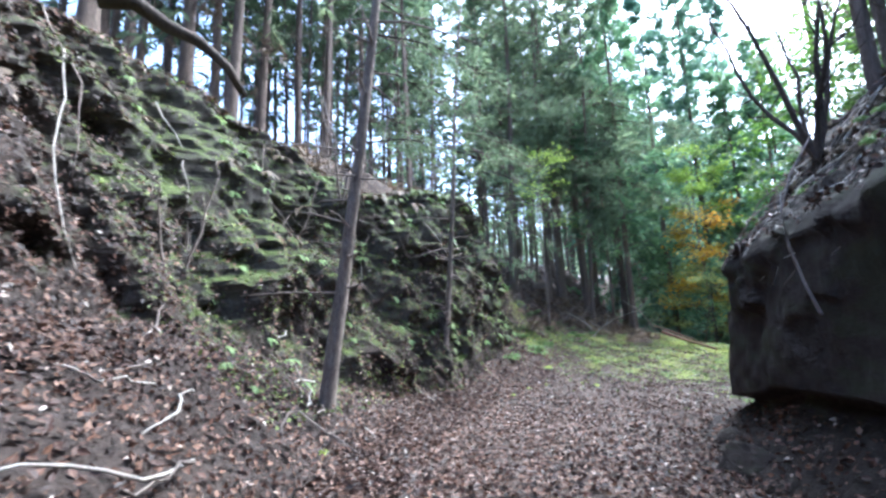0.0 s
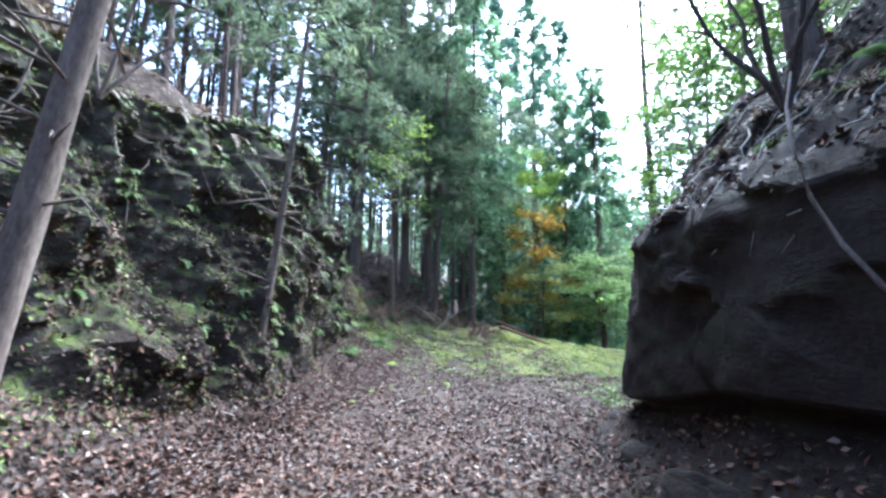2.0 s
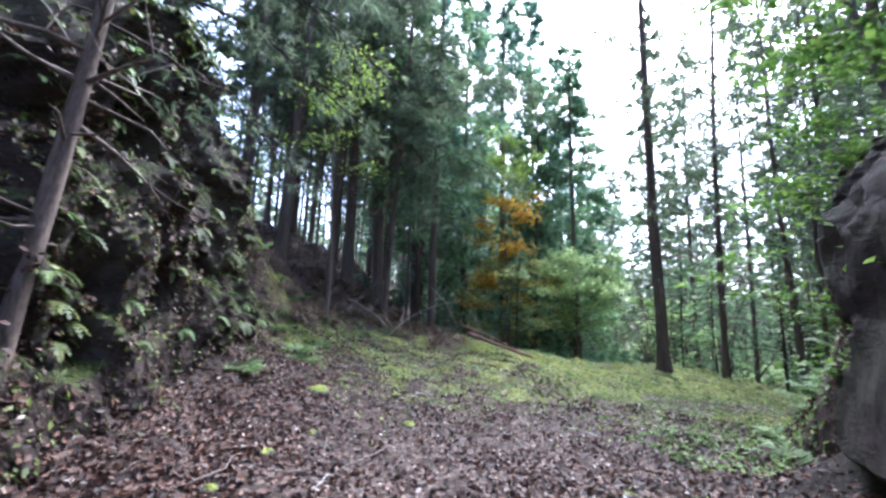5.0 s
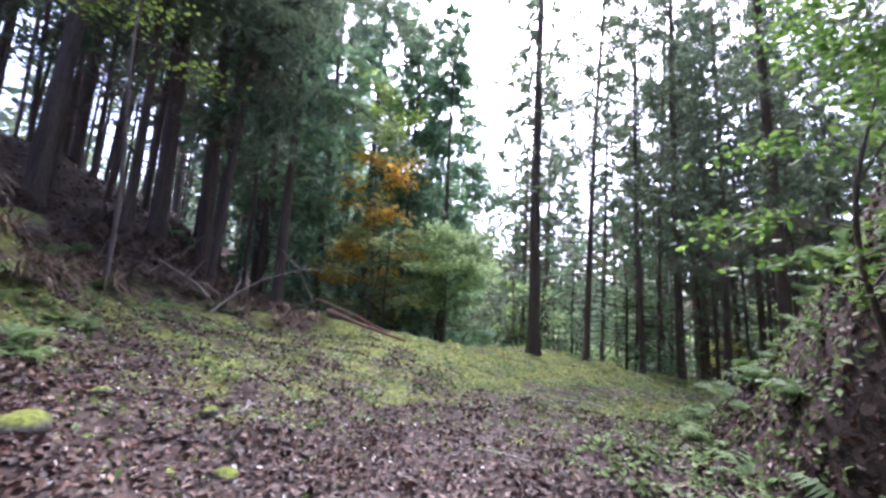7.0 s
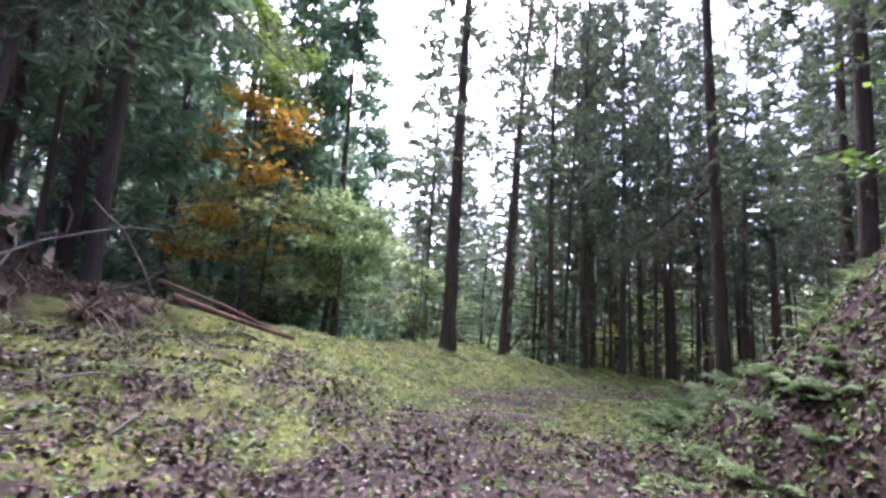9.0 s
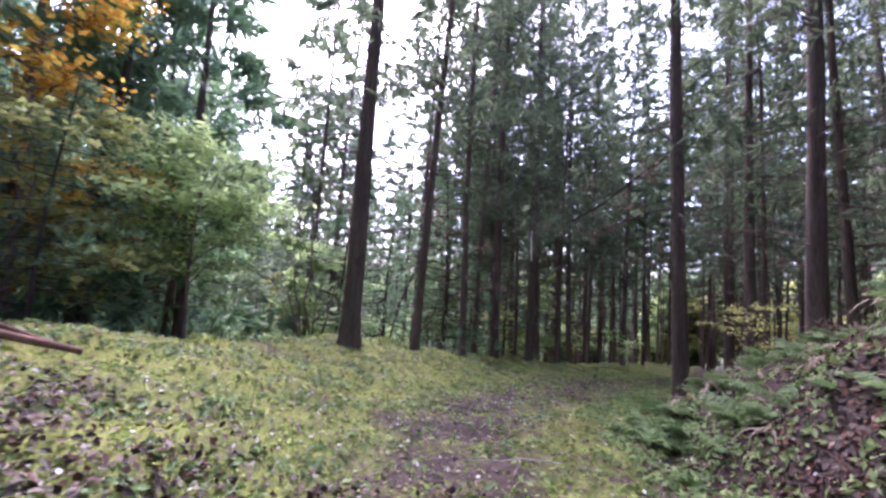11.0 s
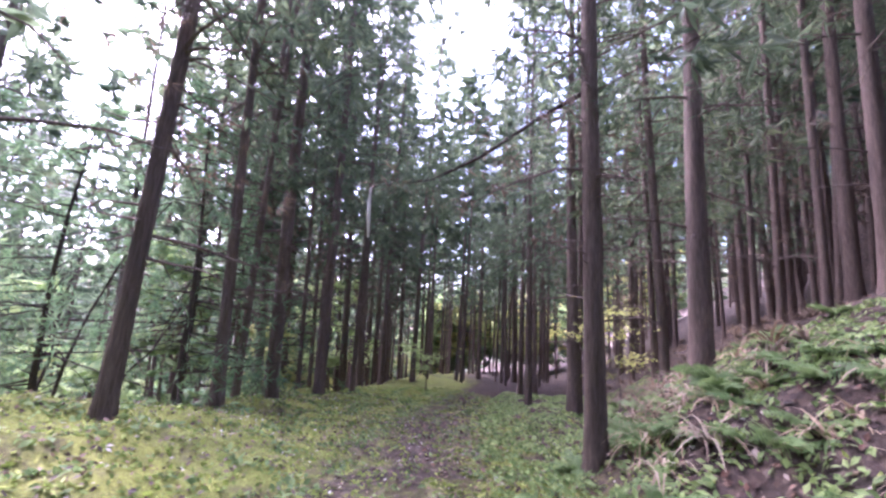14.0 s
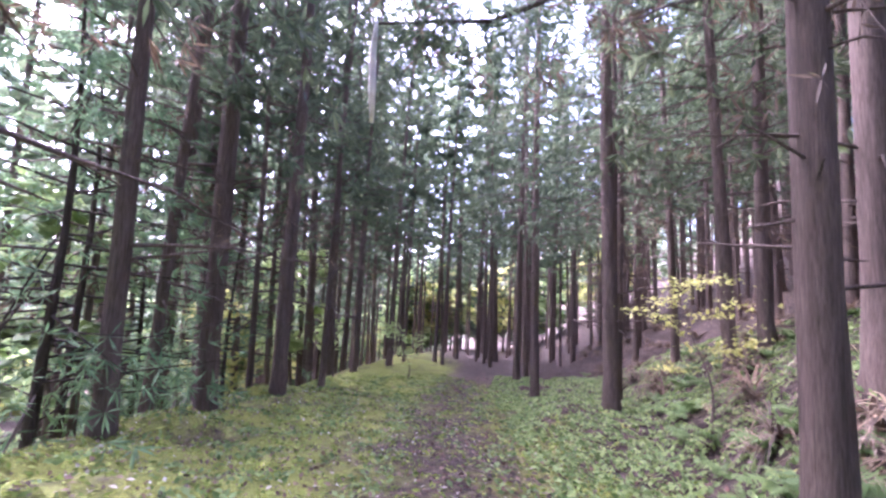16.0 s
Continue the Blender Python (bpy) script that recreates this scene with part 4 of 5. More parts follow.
young = conifer("young_pine", "young soft-needled conifer with low green boughs", 310, 6.5, 0.06, 0.6, 2.3, 46, 10, 8, bark=BARK_DARK, leaf=SOFT_LEAF, stubs=8, spray=0.22, width=0.1, group="young conifers on the slope")
place(young, 19.4, 12.9)
for x, y, s in ((17.9, 14.4, 0.8), (21.2, 13.0, 1.1), (22.9, 12.3, 0.9), (18.6, 16.0, 1.0), (25.5, 10.6, 1.0), (11.6, 18.1, 0.7)):
    again(young, x, y, x * 50, s)
# far valley thicket
thicket = [broadleaf("thicket_tree", lab, 320 + i, 6.5, 0.07, 2.6, 900, 0.47, mat, BARK_GREY, first=0.15, limbs=10, group="valley thicket") for i, (lab, mat) in enumerate((("sunlit yellow-green valley tree", YELLOW_LEAF), ("pale green valley tree", PALE_LEAF), ("dull green valley tree", FERN_LEAF), ("fresh conifer-green valley tree", SOFT_LEAF)))]
rt = np.random.RandomState(8)
n = 0
for _ in range(4000):
    az, far = radians(rt.uniform(36, 100)), rt.uniform(15, 58)
    x, y = 6 + math.sin(az) * far, 11 + math.cos(az) * far
    de = float(to_line(np.array([x]), np.array([y]), CREST)[0][0])
    if de < 2.5 or (az > radians(88) and far < 18):
        continue
    src = thicket[(0, 1, 0, 2, 3, 2, 3)[n % 7]]
    k = rt.uniform(0.6, 1.0) * (0.62 + far / 60)
    if n < 4:
        place(thicket[n], x, y, 0, k)
    else:
        again(src, x, y, rt.uniform(0, 360), k)
    n += 1
    if n > 72:
        break


for i in range(46):
    az, far = radians(rt.uniform(98, 140)), rt.uniform(57, 72)
    again(thicket[(0, 1, 0, 2)[i % 4]], 6 + math.sin(az) * far, 11 + math.cos(az) * far, rt.uniform(0, 360), rt.uniform(1.2, 1.9))


# ---- low plants ----
def scatter(src, n, area, test, seed, lo, hi, sink=0.03, first_too=True):
    r = np.random.RandomState(seed)
    made = 0
    for _ in range(n * 60):
        x, y = r.uniform(area[0], area[1]), r.uniform(area[2], area[3])
        if not test(x, y):
            continue
        s = src[made % len(src)]
        if first_too and made < len(src):
            place(s, x, y, r.uniform(0, 360), r.uniform(lo, hi), sink)
        else:
            again(s, x, y, r.uniform(0, 360), r.uniform(lo, hi), sink)
        made += 1
        if made >= n:
            break


def off(x, y, line):
    return float(to_line(np.array([x]), np.array([y]), line)[0][0])


ferns = [fern("fern", "green fern with arching fronds on the bank", 400 + i, 8 + i, 0.55, group="ferns") for i in range(3)]
dead_ferns = [grass_tuft("withered_fern", "clump of withered brown fern on the slope", 410 + i, 70, 0.75, CEDAR_DRY, "withered ferns", "fern") for i in range(3)]
tufts = [grass_tuft("dry_grass", "tuft of bleached dry bamboo grass", 420 + i, 30, 0.5, DRY_GRASS, "dry grass tufts") for i in range(3)]
green_tufts = [grass_tuft("grass", "tuft of long green grass", 430 + i, 26, 0.35, GRASS_LEAF, "grass tufts") for i in range(2)]
scatter(ferns, 64, (6.0, 24, -2, 10), lambda x, y: -3.5 < off(x, y, SPUR_FOOT) < -0.05 and off(x, y, PATH_LINE) < -1.6, 1, 0.5, 1.15)
scatter(tufts, 26, (10.5, 18, 3, 9.5), lambda x, y: -2.6 < off(x, y, SPUR_FOOT) < -0.5, 2, 0.6, 1.1)
scatter(ferns, 46, (1.5, 8.5, 12.5, 19), lambda x, y: -0.8 < off(x, y, HILL_FOOT) < 2.5, 3, 0.5, 1.0, 0.03, False)
scatter(dead_ferns, 85, (1.5, 9.5, 13, 22), lambda x, y: 0.3 < off(x, y, HILL_FOOT) < 5, 4, 0.6, 1.25)
scatter(dead_ferns, 25, (-4.5, 3, 5, 15), lambda x, y: 2.8 < off(x, y, HILL_FOOT) < 5, 25, 0.6, 1.2, 0.03, False)
scatter(dead_ferns, 40, (6.0, 8.6, 17.0, 19.8), lambda x, y: True, 26, 0.6, 1.2, 0.03, False)
scatter(ferns, 40, (14, 26, -4, 8), lambda x, y: -2 < off(x, y, SPUR_FOOT) < 1.2, 27, 0.4, 0.9, 0.03, False)
scatter(dead_ferns, 12, (14, 22, -2, 6), lambda x, y: -5 < off(x, y, SPUR_FOOT) < -0.8, 5, 0.5, 1.1, 0.03, False)
scatter(dead_ferns, 90, (16, 34, -14, 4), lambda x, y: -7 < off(x, y, SPUR_FOOT) < -0.4, 28, 0.7, 1.3, 0.03, False)
scatter(green_tufts, 110, (4, 26, 3, 16.5), lambda x, y: 0.9 < abs(off(x, y, PATH_LINE)) < 5 and off(x, y, CREST) < 0.6 and off(x, y, SPUR_FOOT) > -0.5 and off(x, y, HILL_FOOT) < 0, 6, 0.3, 0.75)


scatter(ferns, 44, (9.0, 15, 6.4, 9.9), lambda x, y: -2.2 < off(x, y, SPUR_FOOT) < 0.25, 21, 0.55, 1.2, 0.03, False)
scatter(ferns, 26, (6.0, 9.5, 6.6, 9.2), lambda x, y: -1.6 < off(x, y, SPUR_FOOT) < 0.15, 22, 0.5, 1.1, 0.03, False)
scatter(ferns, 46, (10.0, 15.5, 5.6, 9.4), lambda x, y: -2.6 < off(x, y, SPUR_FOOT) < 0.2, 31, 0.5, 1.0, 0.03, False)
scatter(tufts, 26, (10.5, 14.5, 6.5, 9.2), lambda x, y: -2.4 < off(x, y, SPUR_FOOT) < -0.5, 23, 0.7, 1.2, 0.03, False)
scatter(dead_ferns, 7, (10, 15, 5.5, 9.2), lambda x, y: -3 < off(x, y, SPUR_FOOT) < -0.6, 24, 0.6, 1.1, 0.03, False)


# ferns and roots that hang on the cliff
def on_sheet(verts, shape, u, v):
    return Vector(verts[int(u * (shape[0] - 1)) * shape[1] + int(v * (shape[1] - 1))])


def fern_cover(name, label, verts, shape, n, seed, us, vs, size, leaf, outward):
    """Small ferns past counting that hang all over a rock face."""
    rr = np.random.RandomState(seed)
    V, F = [], []
    for _ in range(n):
        u = rr.uniform(*us)
        base = np.array(on_sheet(verts, shape, u, rr.uniform(*vs)))
        for _ in range(rr.randint(4, 8)):
            ln = size * rr.uniform(0.5, 1.2)
            d = unit(np.array(outward) + rr.normal(0, 0.6, 3) * np.array([1, 1, 0.2]))
            side = unit(np.cross(d, [0, 0, 1.0]))
            k = np.linspace(0, 1, 9)
            mid = base + d * (k * ln * 0.8)[:, None] + np.array([0, 0, 1.0]) * (ln * (0.55 * k - 0.95 * k * k))[:, None]
            n0 = len(V)
            V += [tuple(m) for m in mid]
            for j in range(1, 8):
                w = ln * 0.24 * math.sin(math.pi * min(1, k[j] * 0.8 + 0.18)) + 0.008
                for sg in (1, -1):
                    V.append(tuple(mid[j] + unit(side * sg + d * 0.4 + np.array([0, 0, -0.25])) * w))
                    F.append((n0 + j, n0 + j + 1, len(V) - 1))
    return tagged(new(name, mesh_from(name, np.array(V), F, leaf, False)), label, "ferns", kind="stuff")


fern_cover("fern_growth", "green ferns hanging from the mossy cliff", cliff_verts, cliff_shape, 170, 12, (0.38, 0.99), (0.2, 0.97), 0.25, FERN_LEAF, (0.8, -0.3, 0))
fern_cover("fern_growth", "ferns and moss hanging thickly at the cliff end", cliff_verts, cliff_shape, 230, 13, (0.68, 0.99), (0.05, 0.98), 0.32, MOSS_LEAF, (0.8, -0.4, 0))
fern_cover("withered_growth", "withered brown ferns on the cliff brow", cliff_verts, cliff_shape, 90, 14, (0.3, 0.99), (0.6, 1.0), 0.4, CEDAR_DRY, (0.8, -0.3, 0))
r = np.random.RandomState(12)
for i in range(62):
    p = on_sheet(spur_verts, spur_shape, r.uniform(0.84, 1.0) if i < 26 else r.uniform(0.48, 0.84), r.uniform(0.6, 0.98) if i < 26 else r.uniform(0.72, 0.99))
    c = copy_thing(ferns[i % 3] if i % 3 or i < 26 else dead_ferns[i % 2], pose(p.x, p.y, p.z - 0.03, 0, r.uniform(-40, -10), r.uniform(-40, 40)))
    k = r.uniform(0.3, 0.6)
    c.scale = (k, k, k)


def stick(name, label, pts, r0, r1, mat, category="branch", sides=6):
    k = np.linspace(0, 1, len(pts))
    return tagged(new(name, mesh_from(name, *tube(pts, r0 + (r1 - r0) * k, sides), mat)), label, category)


def crooked(rs, a, b, n=8, amp=0.06):
    a, b = np.array(a, float), np.array(b, float)
    k = np.linspace(0, 1, n)[:, None]
    return a + (b - a) * k + np.cumsum(rs.normal(0, amp, (n, 3)), 0) * np.sin(k * np.pi)


# roots hanging over the outcrop and the cliff
r = np.random.RandomState(14)
stick("hanging_root", "long pale root hanging down the dark outcrop", [(4.2, 4.4, 3.8), (3.75, 4.25, 3.3), (3.45, 4.1, 2.85), (3.38, 4.0, 2.45), (3.34, 3.85, 2.1), (3.26, 3.65, 1.8)], 0.011, 0.018, BARK_GREY, "root")
for i in range(26):
    u = r.uniform(0.48, 0.86)
    p = on_sheet(spur_verts, spur_shape, u, r.uniform(0.76, 0.95))
    q = on_sheet(spur_verts, spur_shape, min(0.9, max(0.45, u + r.normal(0, 0.03))), r.uniform(0.5, 0.74))
    stick("hanging_root", "thin root on the brow of the dark outcrop", crooked(r, p, (q.x - 0.08, q.y, q.z)), 0.012, 0.006, DEADWOOD if i % 3 == 0 else BARK_GREY, "root", 5)
for i in range(14):
    u = r.uniform(0.3, 0.9)
    p = on_sheet(cliff_verts, cliff_shape, u, r.uniform(0.75, 0.95))
    q = on_sheet(cliff_verts, cliff_shape, min(0.98, u + r.uniform(-0.06, 0.06)), r.uniform(0.4, 0.7))
    stick("hanging_root", "thin grey root hanging on the mossy cliff", crooked(r, p + Vector((0.05, 0, 0.02)), q + Vector((0.1, -0.02, 0))), 0.016, 0.008, DEADWOOD if i % 2 else BARK_GREY, "root", 5)


def bare_shrub(name, label, base, stems, seed, tall, mat):
    """Leafless forked shrub."""
    rr = np.random.RandomState(seed)
    root = tagged(new(name), label, "shrub")
    root.location = base
    for _ in range(stems):
        ang = rr.uniform(0, 6.283)
        tip = np.array([math.cos(ang) * tall * rr.uniform(0.15, 0.55), math.sin(ang) * tall * rr.uniform(0.15, 0.55), tall * rr.uniform(0.6, 1.1)])
        main = crooked(rr, (0, 0, -0.2), tip, 8, tall * 0.022)
        pieces = [tube(main, np.linspace(0.035, 0.01, 8), 6)]
        for _ in range(7):
            k = rr.randint(2, 8)
            e = main[k] + rr.normal(0, 0.3, 3) * tall * 0.35 + np.array([0, 0, 0.12 * tall])
            pieces.append(tube(crooked(rr, main[k], e, 5, 0.03), np.linspace(0.012, 0.004, 5), 4))
        part("stem", mesh_from("stem", *joined(pieces), mat), root)
    return root


stick("exposed_root", "thick dark root arching over the cliff top", [(-5.6, 6.0, 7.3), (-5.2, 6.3, 7.45), (-4.8, 6.6, 7.2), (-4.4, 6.9, 7.1), (-4.0, 7.2, 6.75), (-3.8, 7.5, 6.3)], 0.16, 0.07, BARK_DARK, "root", 9)
bare_shrub("bare_shrub", "leafless dark shrub on the brow of the outcrop", (4.35, 4.55, 3.75), 6, 31, 2.2, BARK_DARK)
bare_shrub("bare_shrub", "bare grey shrub leaning from the cliff top", (-2.4, 9.6, 4.9), 4, 32, 2.6, BARK_GREY)
bare_shrub("bare_shrub", "bare grey shrub behind the grassy crest", (17.6, 16.4, -1.4), 6, 33, 5.5, BARK_GREY)
bare_shrub("bare_shrub", "leafless shrub below the path edge", (19.2, 14.9, -1.6), 6, 34, 4.5, BARK_DARK)

for i, (x, y) in enumerate(((-3.4, 8.2), (-3.0, 10.4), (-1.9, 12.2), (-0.6, 13.6), (-4.2, 6.4))):
    bare_shrub("bare_shrub", "bare grey shrub on the cliff top", (x, y, ground_at(x, y) + 0.1), 4, 40 + i, 2.0, BARK_GREY)


def hanging_bough():
    """A drooping dark bough that reaches over the path, with a strip of pale bark hanging from its tip."""
    rr = np.random.RandomState(91)
    root = tagged(new("hanging_bough"), "drooping dark conifer bough with browned tip over the path", "bough")
    line = np.array([(14.13, 8.12, 4.3), (14.6, 8.6, 3.95), (15.0, 9.3, 3.35), (15.25, 9.9, 2.98), (15.4, 10.3, 2.9), (15.5, 10.66, 2.8)])
    part("stem", mesh_from("stem", *tube(line, np.linspace(0.035, 0.008, 6), 6), BARK_DARK), root)
    pairs = []
    for _ in range(60):
        k = 0.2 + 4.4 * rr.uniform(0, 1) ** 1.7
        p = line[int(k)] + (line[int(k) + 1] - line[int(k)]) * (k - int(k))
        pairs.append((p, p + np.array([rr.normal(0, 0.55), rr.normal(0.05, 0.5), rr.uniform(-0.4, 0.35)]) * (1.3 - 0.15 * k)))
    part("foliage", mesh_from("foliage", *crown_sprays(rr, pairs[:48], 8, 7, 0.15, 0.09, 0.2, 0.12), CEDAR_LEAF, False), root)
    part("dry_foliage", mesh_from("dry_foliage", *crown_sprays(rr, pairs[48:], 9, 7, 0.15, 0.12, 0.3, 0.12), CEDAR_DRY, False), root, "brown dead needles")
    part("bark_strip", mesh_from("bark_strip", *tube([(15.5, 10.66, 2.8), (15.505, 10.67, 2.6), (15.5, 10.66, 2.35), (15.49, 10.65, 2.12)], [0.012, 0.024, 0.026, 0.014], 5), PALE_BARK), root, "pale strip of peeled bark")


PALE_BARK = rough_material("pale_bark_strip", (0.5, 0.46, 0.42), (0.8, 0.77, 0.73), 4, 30, 0.8, 0.005)
hanging_bough()

# fallen trunk and its tangle of branches behind the bank
z1, z2 = ground_at(9.1, 15.7), ground_at(8.3, 17.6)
stick("fallen_log", "reddish fallen trunk lying behind the bank", [(9.75, 15.3, z1 + 0.0), (9.4, 15.75, z1 + 0.16), (9.0, 16.5, z1 + 0.4), (8.75, 17.1, z1 + 0.6)], 0.03, 0.06, REDWOOD, "log", 9)
stick("fallen_log", "thin broken branch on the fallen trunk", [(9.7, 15.5, z1 + 0.05), (9.0, 16.2, z1 + 0.5), (8.4, 17.0, z1 + 0.85)], 0.02, 0.032, REDWOOD, "log", 7)
for i in range(11):
    x, y = 6.6 + r.normal(0, 0.8), 18.0 + r.normal(0, 0.7)
    z = ground_at(x, y)
    ang, ln = r.uniform(0, 6.283), r.uniform(0.8, 2.2)
    stick("dead_branch", "bleached dead branch in a brush heap", crooked(r, (x, y, z + r.uniform(0, 0.4)), (x + math.cos(ang) * ln, y + math.sin(ang) * ln, z + r.uniform(0.5, 1.7)), 8, 0.08), 0.022, 0.008, DEADWOOD if i % 2 else BARK_GREY)
# sticks on the path
for i in range(60):
    x, y = (r.uniform(-1.4, 3.2), r.uniform(2.5, 11)) if i < 24 else (r.uniform(2, 14), r.uniform(9.5, 14.5))
    ang, ln = r.uniform(0, 6.283), r.uniform(0.3, 1.1)
    x2, y2 = x + math.cos(ang) * ln, y + math.sin(ang) * ln
    stick("fallen_stick", "thin fallen stick on the forest floor", crooked(r, (x, y, ground_at(x, y) + 0.02), (x2, y2, ground_at(x2, y2) + 0.025), 6, 0.02), 0.011, 0.006, DEADWOOD if i % 3 == 0 else BARK_GREY, "stick", 5)
for i in range(22):
    x, y = r.uniform(-4.2, -1.2), r.uniform(2.0, 7.0)
    ang, ln = r.uniform(0, 6.283), r.uniform(0.6, 1.9)
    x2, y2 = x + math.cos(ang) * ln * 0.6, y + math.sin(ang) * ln
    stick("fallen_branch", "grey fallen branch on the leafy slope", crooked(r, (x, y, ground_at(x, y) + 0.42), (x2, y2, ground_at(x2, y2) + 0.45), 8, 0.05), 0.018, 0.008, BARK_GREY if i % 2 else DEADWOOD, "branch", 5)


def stone(name, label, x, y, size, seed, mat, flat=0.65, sink=0.35):
    rr = np.random.RandomState(seed)
    bm = bmesh.new()
    bmesh.ops.create_icosphere(bm, subdivisions=4 if size > 0.3 else 3, radius=1)
    axes = unit(rr.normal(0, 1, (9, 3)))
    cuts = rr.uniform(0.6, 0.95, 9)
    for v in bm.verts:
        p = np.array(v.co)
        for a, c in zip(axes, cuts):
            over = p @ a - c
            if over > 0:
                p = p - a * over * 0.9
        p = p + 0.05 * np.sin(p[[1, 2, 0]] * 5.3 + seed) + 0.025 * np.sin(p[[2, 0, 1]] * 13.7 + seed)
        v.co = Vector(p + 0.008 * rr.normal(0, 1, 3)) * size
        v.co.z *= flat
    me = bpy.data.meshes.new(name)
    bm.to_mesh(me)
    bm.free()
    me.materials.append(mat)
    me.polygons.foreach_set("use_smooth", [True] * len(me.polygons))
    ob = new(name, me)
    ob.matrix_basis = pose(x, y, ground_at(x, y) + size * flat * (1 - 2 * sink) * 0.5, 0, 0, rr.uniform(0, 360))
    return tagged(ob, label, "stone")


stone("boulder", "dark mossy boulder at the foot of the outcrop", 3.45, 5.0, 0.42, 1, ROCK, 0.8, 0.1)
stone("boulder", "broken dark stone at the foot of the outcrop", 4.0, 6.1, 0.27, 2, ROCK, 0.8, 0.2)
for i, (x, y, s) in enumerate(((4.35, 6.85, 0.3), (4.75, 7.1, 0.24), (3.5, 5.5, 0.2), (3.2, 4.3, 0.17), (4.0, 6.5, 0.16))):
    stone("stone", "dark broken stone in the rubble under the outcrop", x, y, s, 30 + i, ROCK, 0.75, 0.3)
stone("boulder", "pale mossy boulder on the slope", 3.2, 18.5, 0.42, 3, MOSS_STONE, 0.9, 0.2)
stone("boulder", "large moss-covered rock on the ferny bank", 10.75, 6.9, 0.5, 7, CLIFF, 0.9, 0.4)
stone("stone", "grey stone in the leaf litter", -1.55, 5.3, 0.14, 4, MOSS_STONE)
for i, (x, y, s) in enumerate(((2.9, 12.4, 0.2), (3.5, 13.1, 0.1), (2.6, 11.2, 0.09), (4.3, 12.7, 0.09), (4.0, 11.6, 0.1), (4.6, 13.4, 0.08), (5.5, 13.6, 0.07), (3.2, 10.9, 0.06), (2.0, 10.6, 0.08), (1.5, 9.9, 0.07))):
    stone("stone", "small moss-capped stone on the bank", x, y, s, 10 + i, MOSS_STONE)


# ---- fallen leaves and ground cover ----
def leaf_carpet(name, label, n, area, keep, size, mat, seed, lift=0.012, upright=0.25, ratio=0.6):
    rr = np.random.RandomState(seed)
    x, y = rr.uniform(area[0], area[1], n), rr.uniform(area[2], area[3], n)
    ok = rr.uniform(0, 1, n) < keep(x, y)
    x, y = x[ok], y[ok]
    e = 0.05
    z = height(x, y)
    nrm = unit(np.stack([-(height(x + e, y) - z) / e, -(height(x, y + e) - z) / e, np.ones(len(x))], 1))
    nrm = unit(nrm + rr.normal(0, upright, nrm.shape))
    d = unit(np.cross(nrm, rr.normal(0, 1, nrm.shape)))
    s = np.cross(nrm, d)
    ln = size * rr.uniform(0.55, 1.3, (len(x), 1))
    c = np.stack([x, y, z], 1) + np.array([0, 0, 1]) * (lift + ln * 0.12)
    return tagged(new(name, mesh_from(name, *diamonds(c, d * ln, s * ln * ratio), mat, False)), label, "leaves" if "leaf" in name else "grass", kind="stuff")


def in_cutting(x, y):
    dp = to_line(x, y, PATH_LINE)[0]
    dr = to_line(x, y, SPUR_FOOT)[0]
    return (1 - 0.75 * smooth(7.5, 12, y + 0.3 * x)) * (dr > -0.2) * (dp < 2.6)


def clumped(x, y, size, seed, edge=0.1):
    return smooth(edge - 0.12, edge + 0.25, waves(x, y, size, seed))


leaf_carpet("leaf_litter", "brown fallen leaves covering the path", 62000, (-1.7, 6, 1.0, 12.5), in_cutting, 0.07, RED_LITTER, 51, 0.012, 0.45)
leaf_carpet("leaf_litter", "brown fallen leaves drifted along the cliff foot", 26000, (-2.6, 0.8, 2.0, 11.5), lambda x, y: 1.0 * (np.abs(to_line(x, y, HILL_FOOT)[0]) < 1.1), 0.07, RED_LITTER, 59, 0.02, 0.5)
leaf_carpet("leaf_litter", "brown leaves at the foot of the cliff end", 15000, (0.2, 4.0, 8.5, 14.5), lambda x, y: 1.0 * (np.abs(to_line(x, y, HILL_FOOT)[0]) < 1.4), 0.07, RED_LITTER, 67, 0.02, 0.5)
leaf_carpet("leaf_litter", "scattered pale fallen leaves on the bank", 42000, (1, 24, 7.5, 17), lambda x, y: 0.6 * (to_line(x, y, CREST)[0] < 0.8) * (to_line(x, y, HILL_FOOT)[0] < 4), 0.055, DEAD_LEAF, 52, 0.012, 0.4)
leaf_carpet("leaf_litter", "brown leaves strewn over the mossy bank", 30000, (1.5, 9.5, 8.5, 16.5), lambda x, y: (0.2 + 0.8 * clumped(x, y, 1.3, 74, 0.0)) * (to_line(x, y, HILL_FOOT)[0] < 1.5), 0.065, RED_LITTER, 60, 0.03, 0.5)
leaf_carpet("leaf_litter", "brown leaves under the cedars", 16000, (5, 26, -3, 10), lambda x, y: 0.8 * (to_line(x, y, PATH_LINE)[0] < 0.5), 0.075, RED_LITTER, 53)


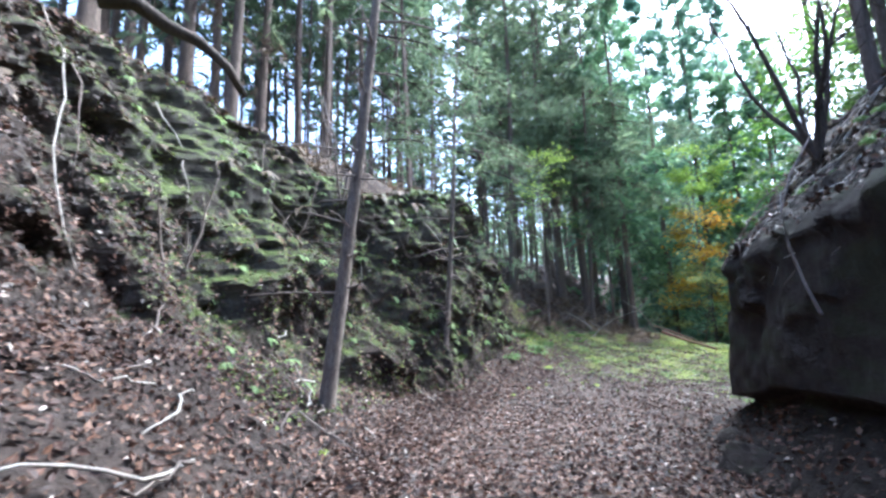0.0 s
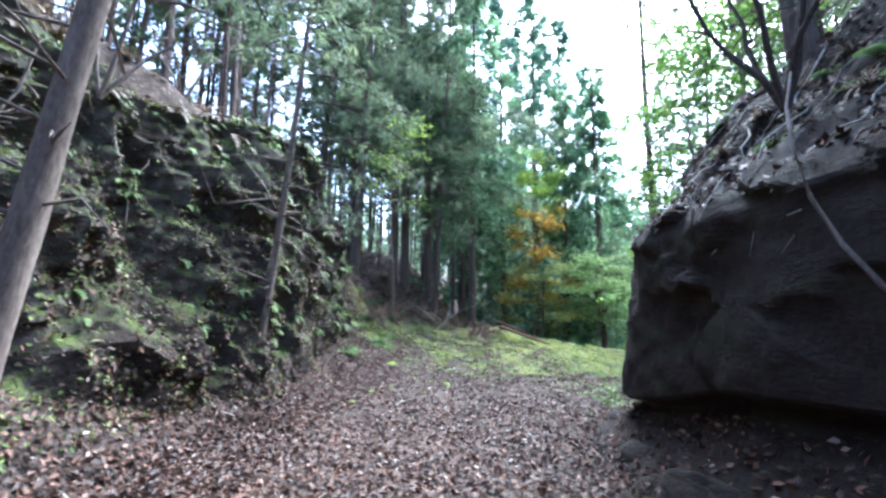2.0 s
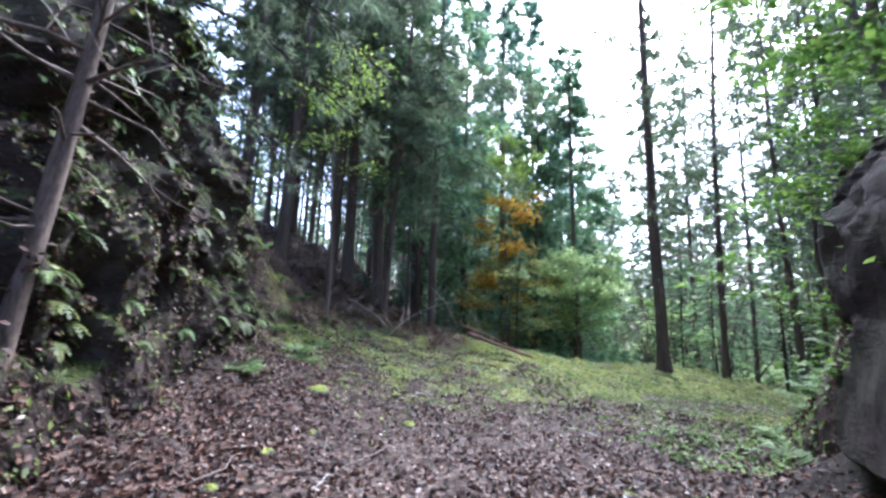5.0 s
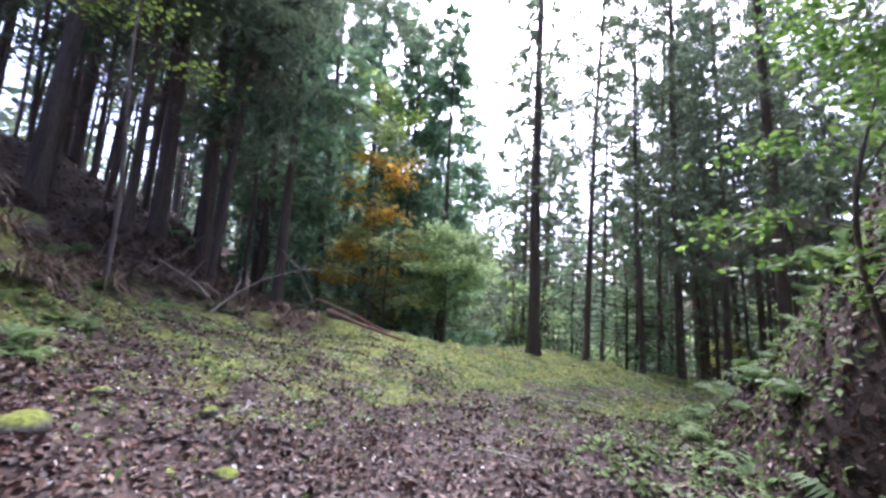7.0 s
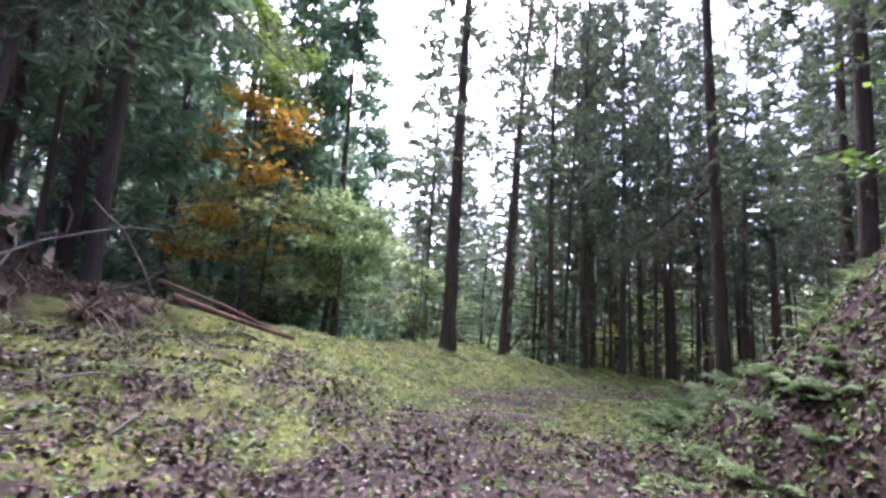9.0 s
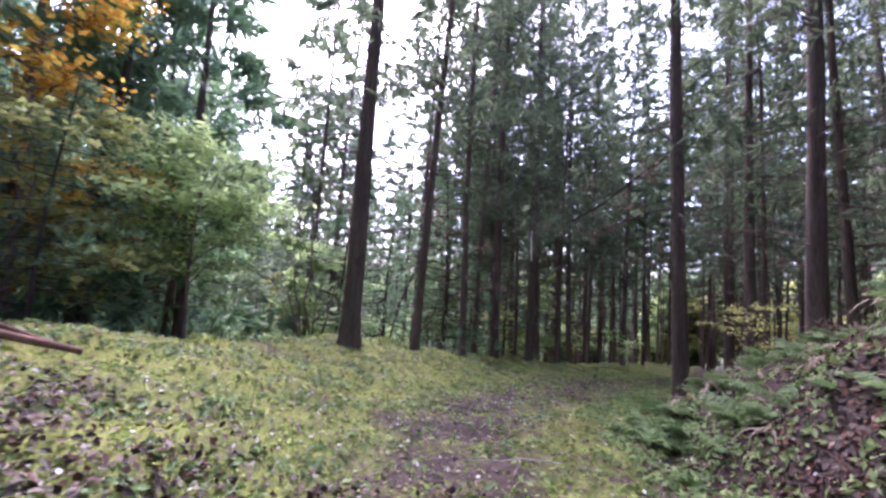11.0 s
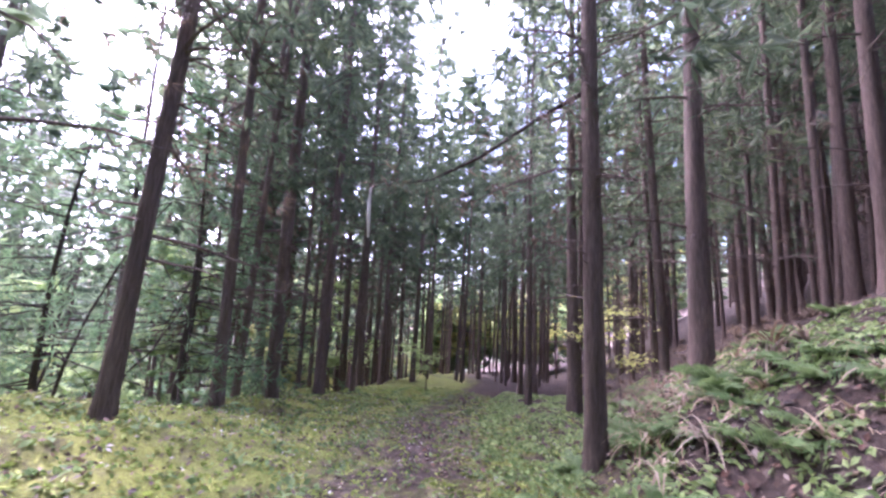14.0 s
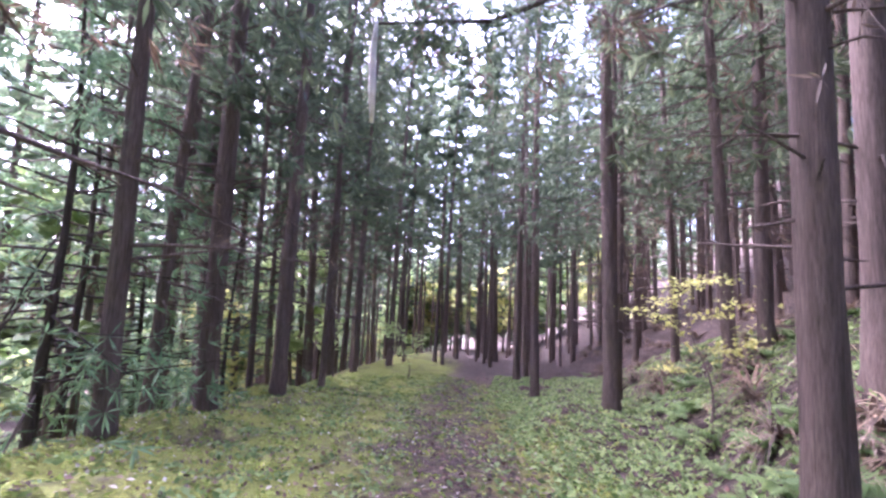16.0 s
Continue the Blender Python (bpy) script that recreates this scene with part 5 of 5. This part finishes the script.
leaf_carpet("low_grass", "moss and low grass in clumps on the bank", 140000, (2, 27, 3, 17), lambda x, y: growth(x, y) * 1.7 * (0.25 + clumped(x, y, 0.55, 71)) * (to_line(x, y, CREST)[0] < 0.9), 0.07, GRASS_LEAF, 54, 0.0, 0.5, 0.5)
leaf_carpet("low_weeds", "small green weeds in clumps on the bank", 85000, (3, 26, 3, 17), lambda x, y: growth(x, y) * 1.3 * clumped(x, y, 0.9, 72, 0.15) * (to_line(x, y, CREST)[0] < 0.9), 0.085, FERN_LEAF, 55, 0.01, 0.5, 0.55)
leaf_carpet("low_weeds", "small green plants on the ferny bank", 105000, (6.5, 26, -3, 10), lambda x, y: clumped(x, y, 0.8, 73, -0.45) * (to_line(x, y, PATH_LINE)[0] < -0.9) * (to_line(x, y, SPUR_FOOT)[0] > -3.5), 0.09, FERN_LEAF, 56, 0.02, 0.55, 0.5)
leaf_carpet("leaf_litter", "brown leaves on the hillside above the cliff", 38000, (-8, 14, 5, 30), lambda x, y: 1.0 * (to_line(x, y, HILL_FOOT)[0] > 1.6) * (to_line(x, y, HILL_FOOT)[0] < 14), 0.12, RED_LITTER, 57, 0.015, 0.5)


def sheet_leaves(name, label, verts, shape, n, us, vs, size, mat, seed, outward):
    rr = np.random.RandomState(seed)
    u, v = rr.uniform(us[0], us[1], n), rr.uniform(vs[0], vs[1], n)
    i = (u * (shape[0] - 1)).astype(int) * shape[1] + (v * (shape[1] - 1)).astype(int)
    c = verts[i] + rr.normal(0, 0.03, (n, 3)) + np.array(outward) * 0.03
    nrm = unit(np.array(outward)[None] * 0.6 + np.array([[0, 0, 0.7]]) + rr.normal(0, 0.45, (n, 3)))
    d = unit(np.cross(nrm, rr.normal(0, 1, (n, 3))))
    s = np.cross(nrm, d)
    ln = size * rr.uniform(0.5, 1.3, (n, 1))
    return tagged(new(name, mesh_from(name, *diamonds(c, d * ln, s * ln * 0.55), mat, False)), label, "leaves", kind="stuff")


sheet_leaves("leaf_litter", "brown leaves caught on the cliff talus", cliff_verts, cliff_shape, 26000, (0.1, 0.8), (0.0, 0.55), 0.078, RED_LITTER, 61, (1, -0.2, 0))
sheet_leaves("leaf_litter", "brown leaves covering the slope beside the cliff", cliff_verts, cliff_shape, 17000, (0.12, 0.4), (0.3, 1.0), 0.085, RED_LITTER, 66, (1, -0.2, 0))
sheet_leaves("leaf_litter", "brown leaves on the brow of the cliff", cliff_verts, cliff_shape, 9000, (0.38, 0.9), (0.82, 1.0), 0.085, RED_LITTER, 68, (1, -0.2, 0))
sheet_leaves("leaf_litter", "leaves and needles caught on the cliff", cliff_verts, cliff_shape, 3500, (0.1, 1.0), (0.3, 1.0), 0.07, RED_LITTER, 62, (1, -0.2, 0))
sheet_leaves("moss_growth", "moss and small green plants on the cliff", cliff_verts, cliff_shape, 15000, (0.36, 1.0), (0.1, 1.0), 0.075, MOSS_LEAF, 63, (1, -0.2, 0))
sheet_leaves("leaf_litter", "leaves drifted under the outcrop", spur_verts, spur_shape, 5000, (0.2, 0.95), (0.0, 0.2), 0.075, RED_LITTER, 65, (-0.5, 0.2, 0))
# the darker leaf colour here stands in for shadow on the bank
leaf_carpet("leaf_litter", "russet leaves on the steep bank, darkened in colour for its shade", 12000, (4.8, 11, 5.8, 9.9), lambda x, y: 1.0 * (to_line(x, y, SPUR_FOOT)[0] < 0.6), 0.07, RED_LITTER, 58, 0.015, 0.5)
sheet_leaves("leaf_litter", "leaves on the brow of the outcrop", spur_verts, spur_shape, 6500, (0.3, 1.0), (0.63, 1.0), 0.075, RED_LITTER, 64, (-0.7, 0.3, 0))
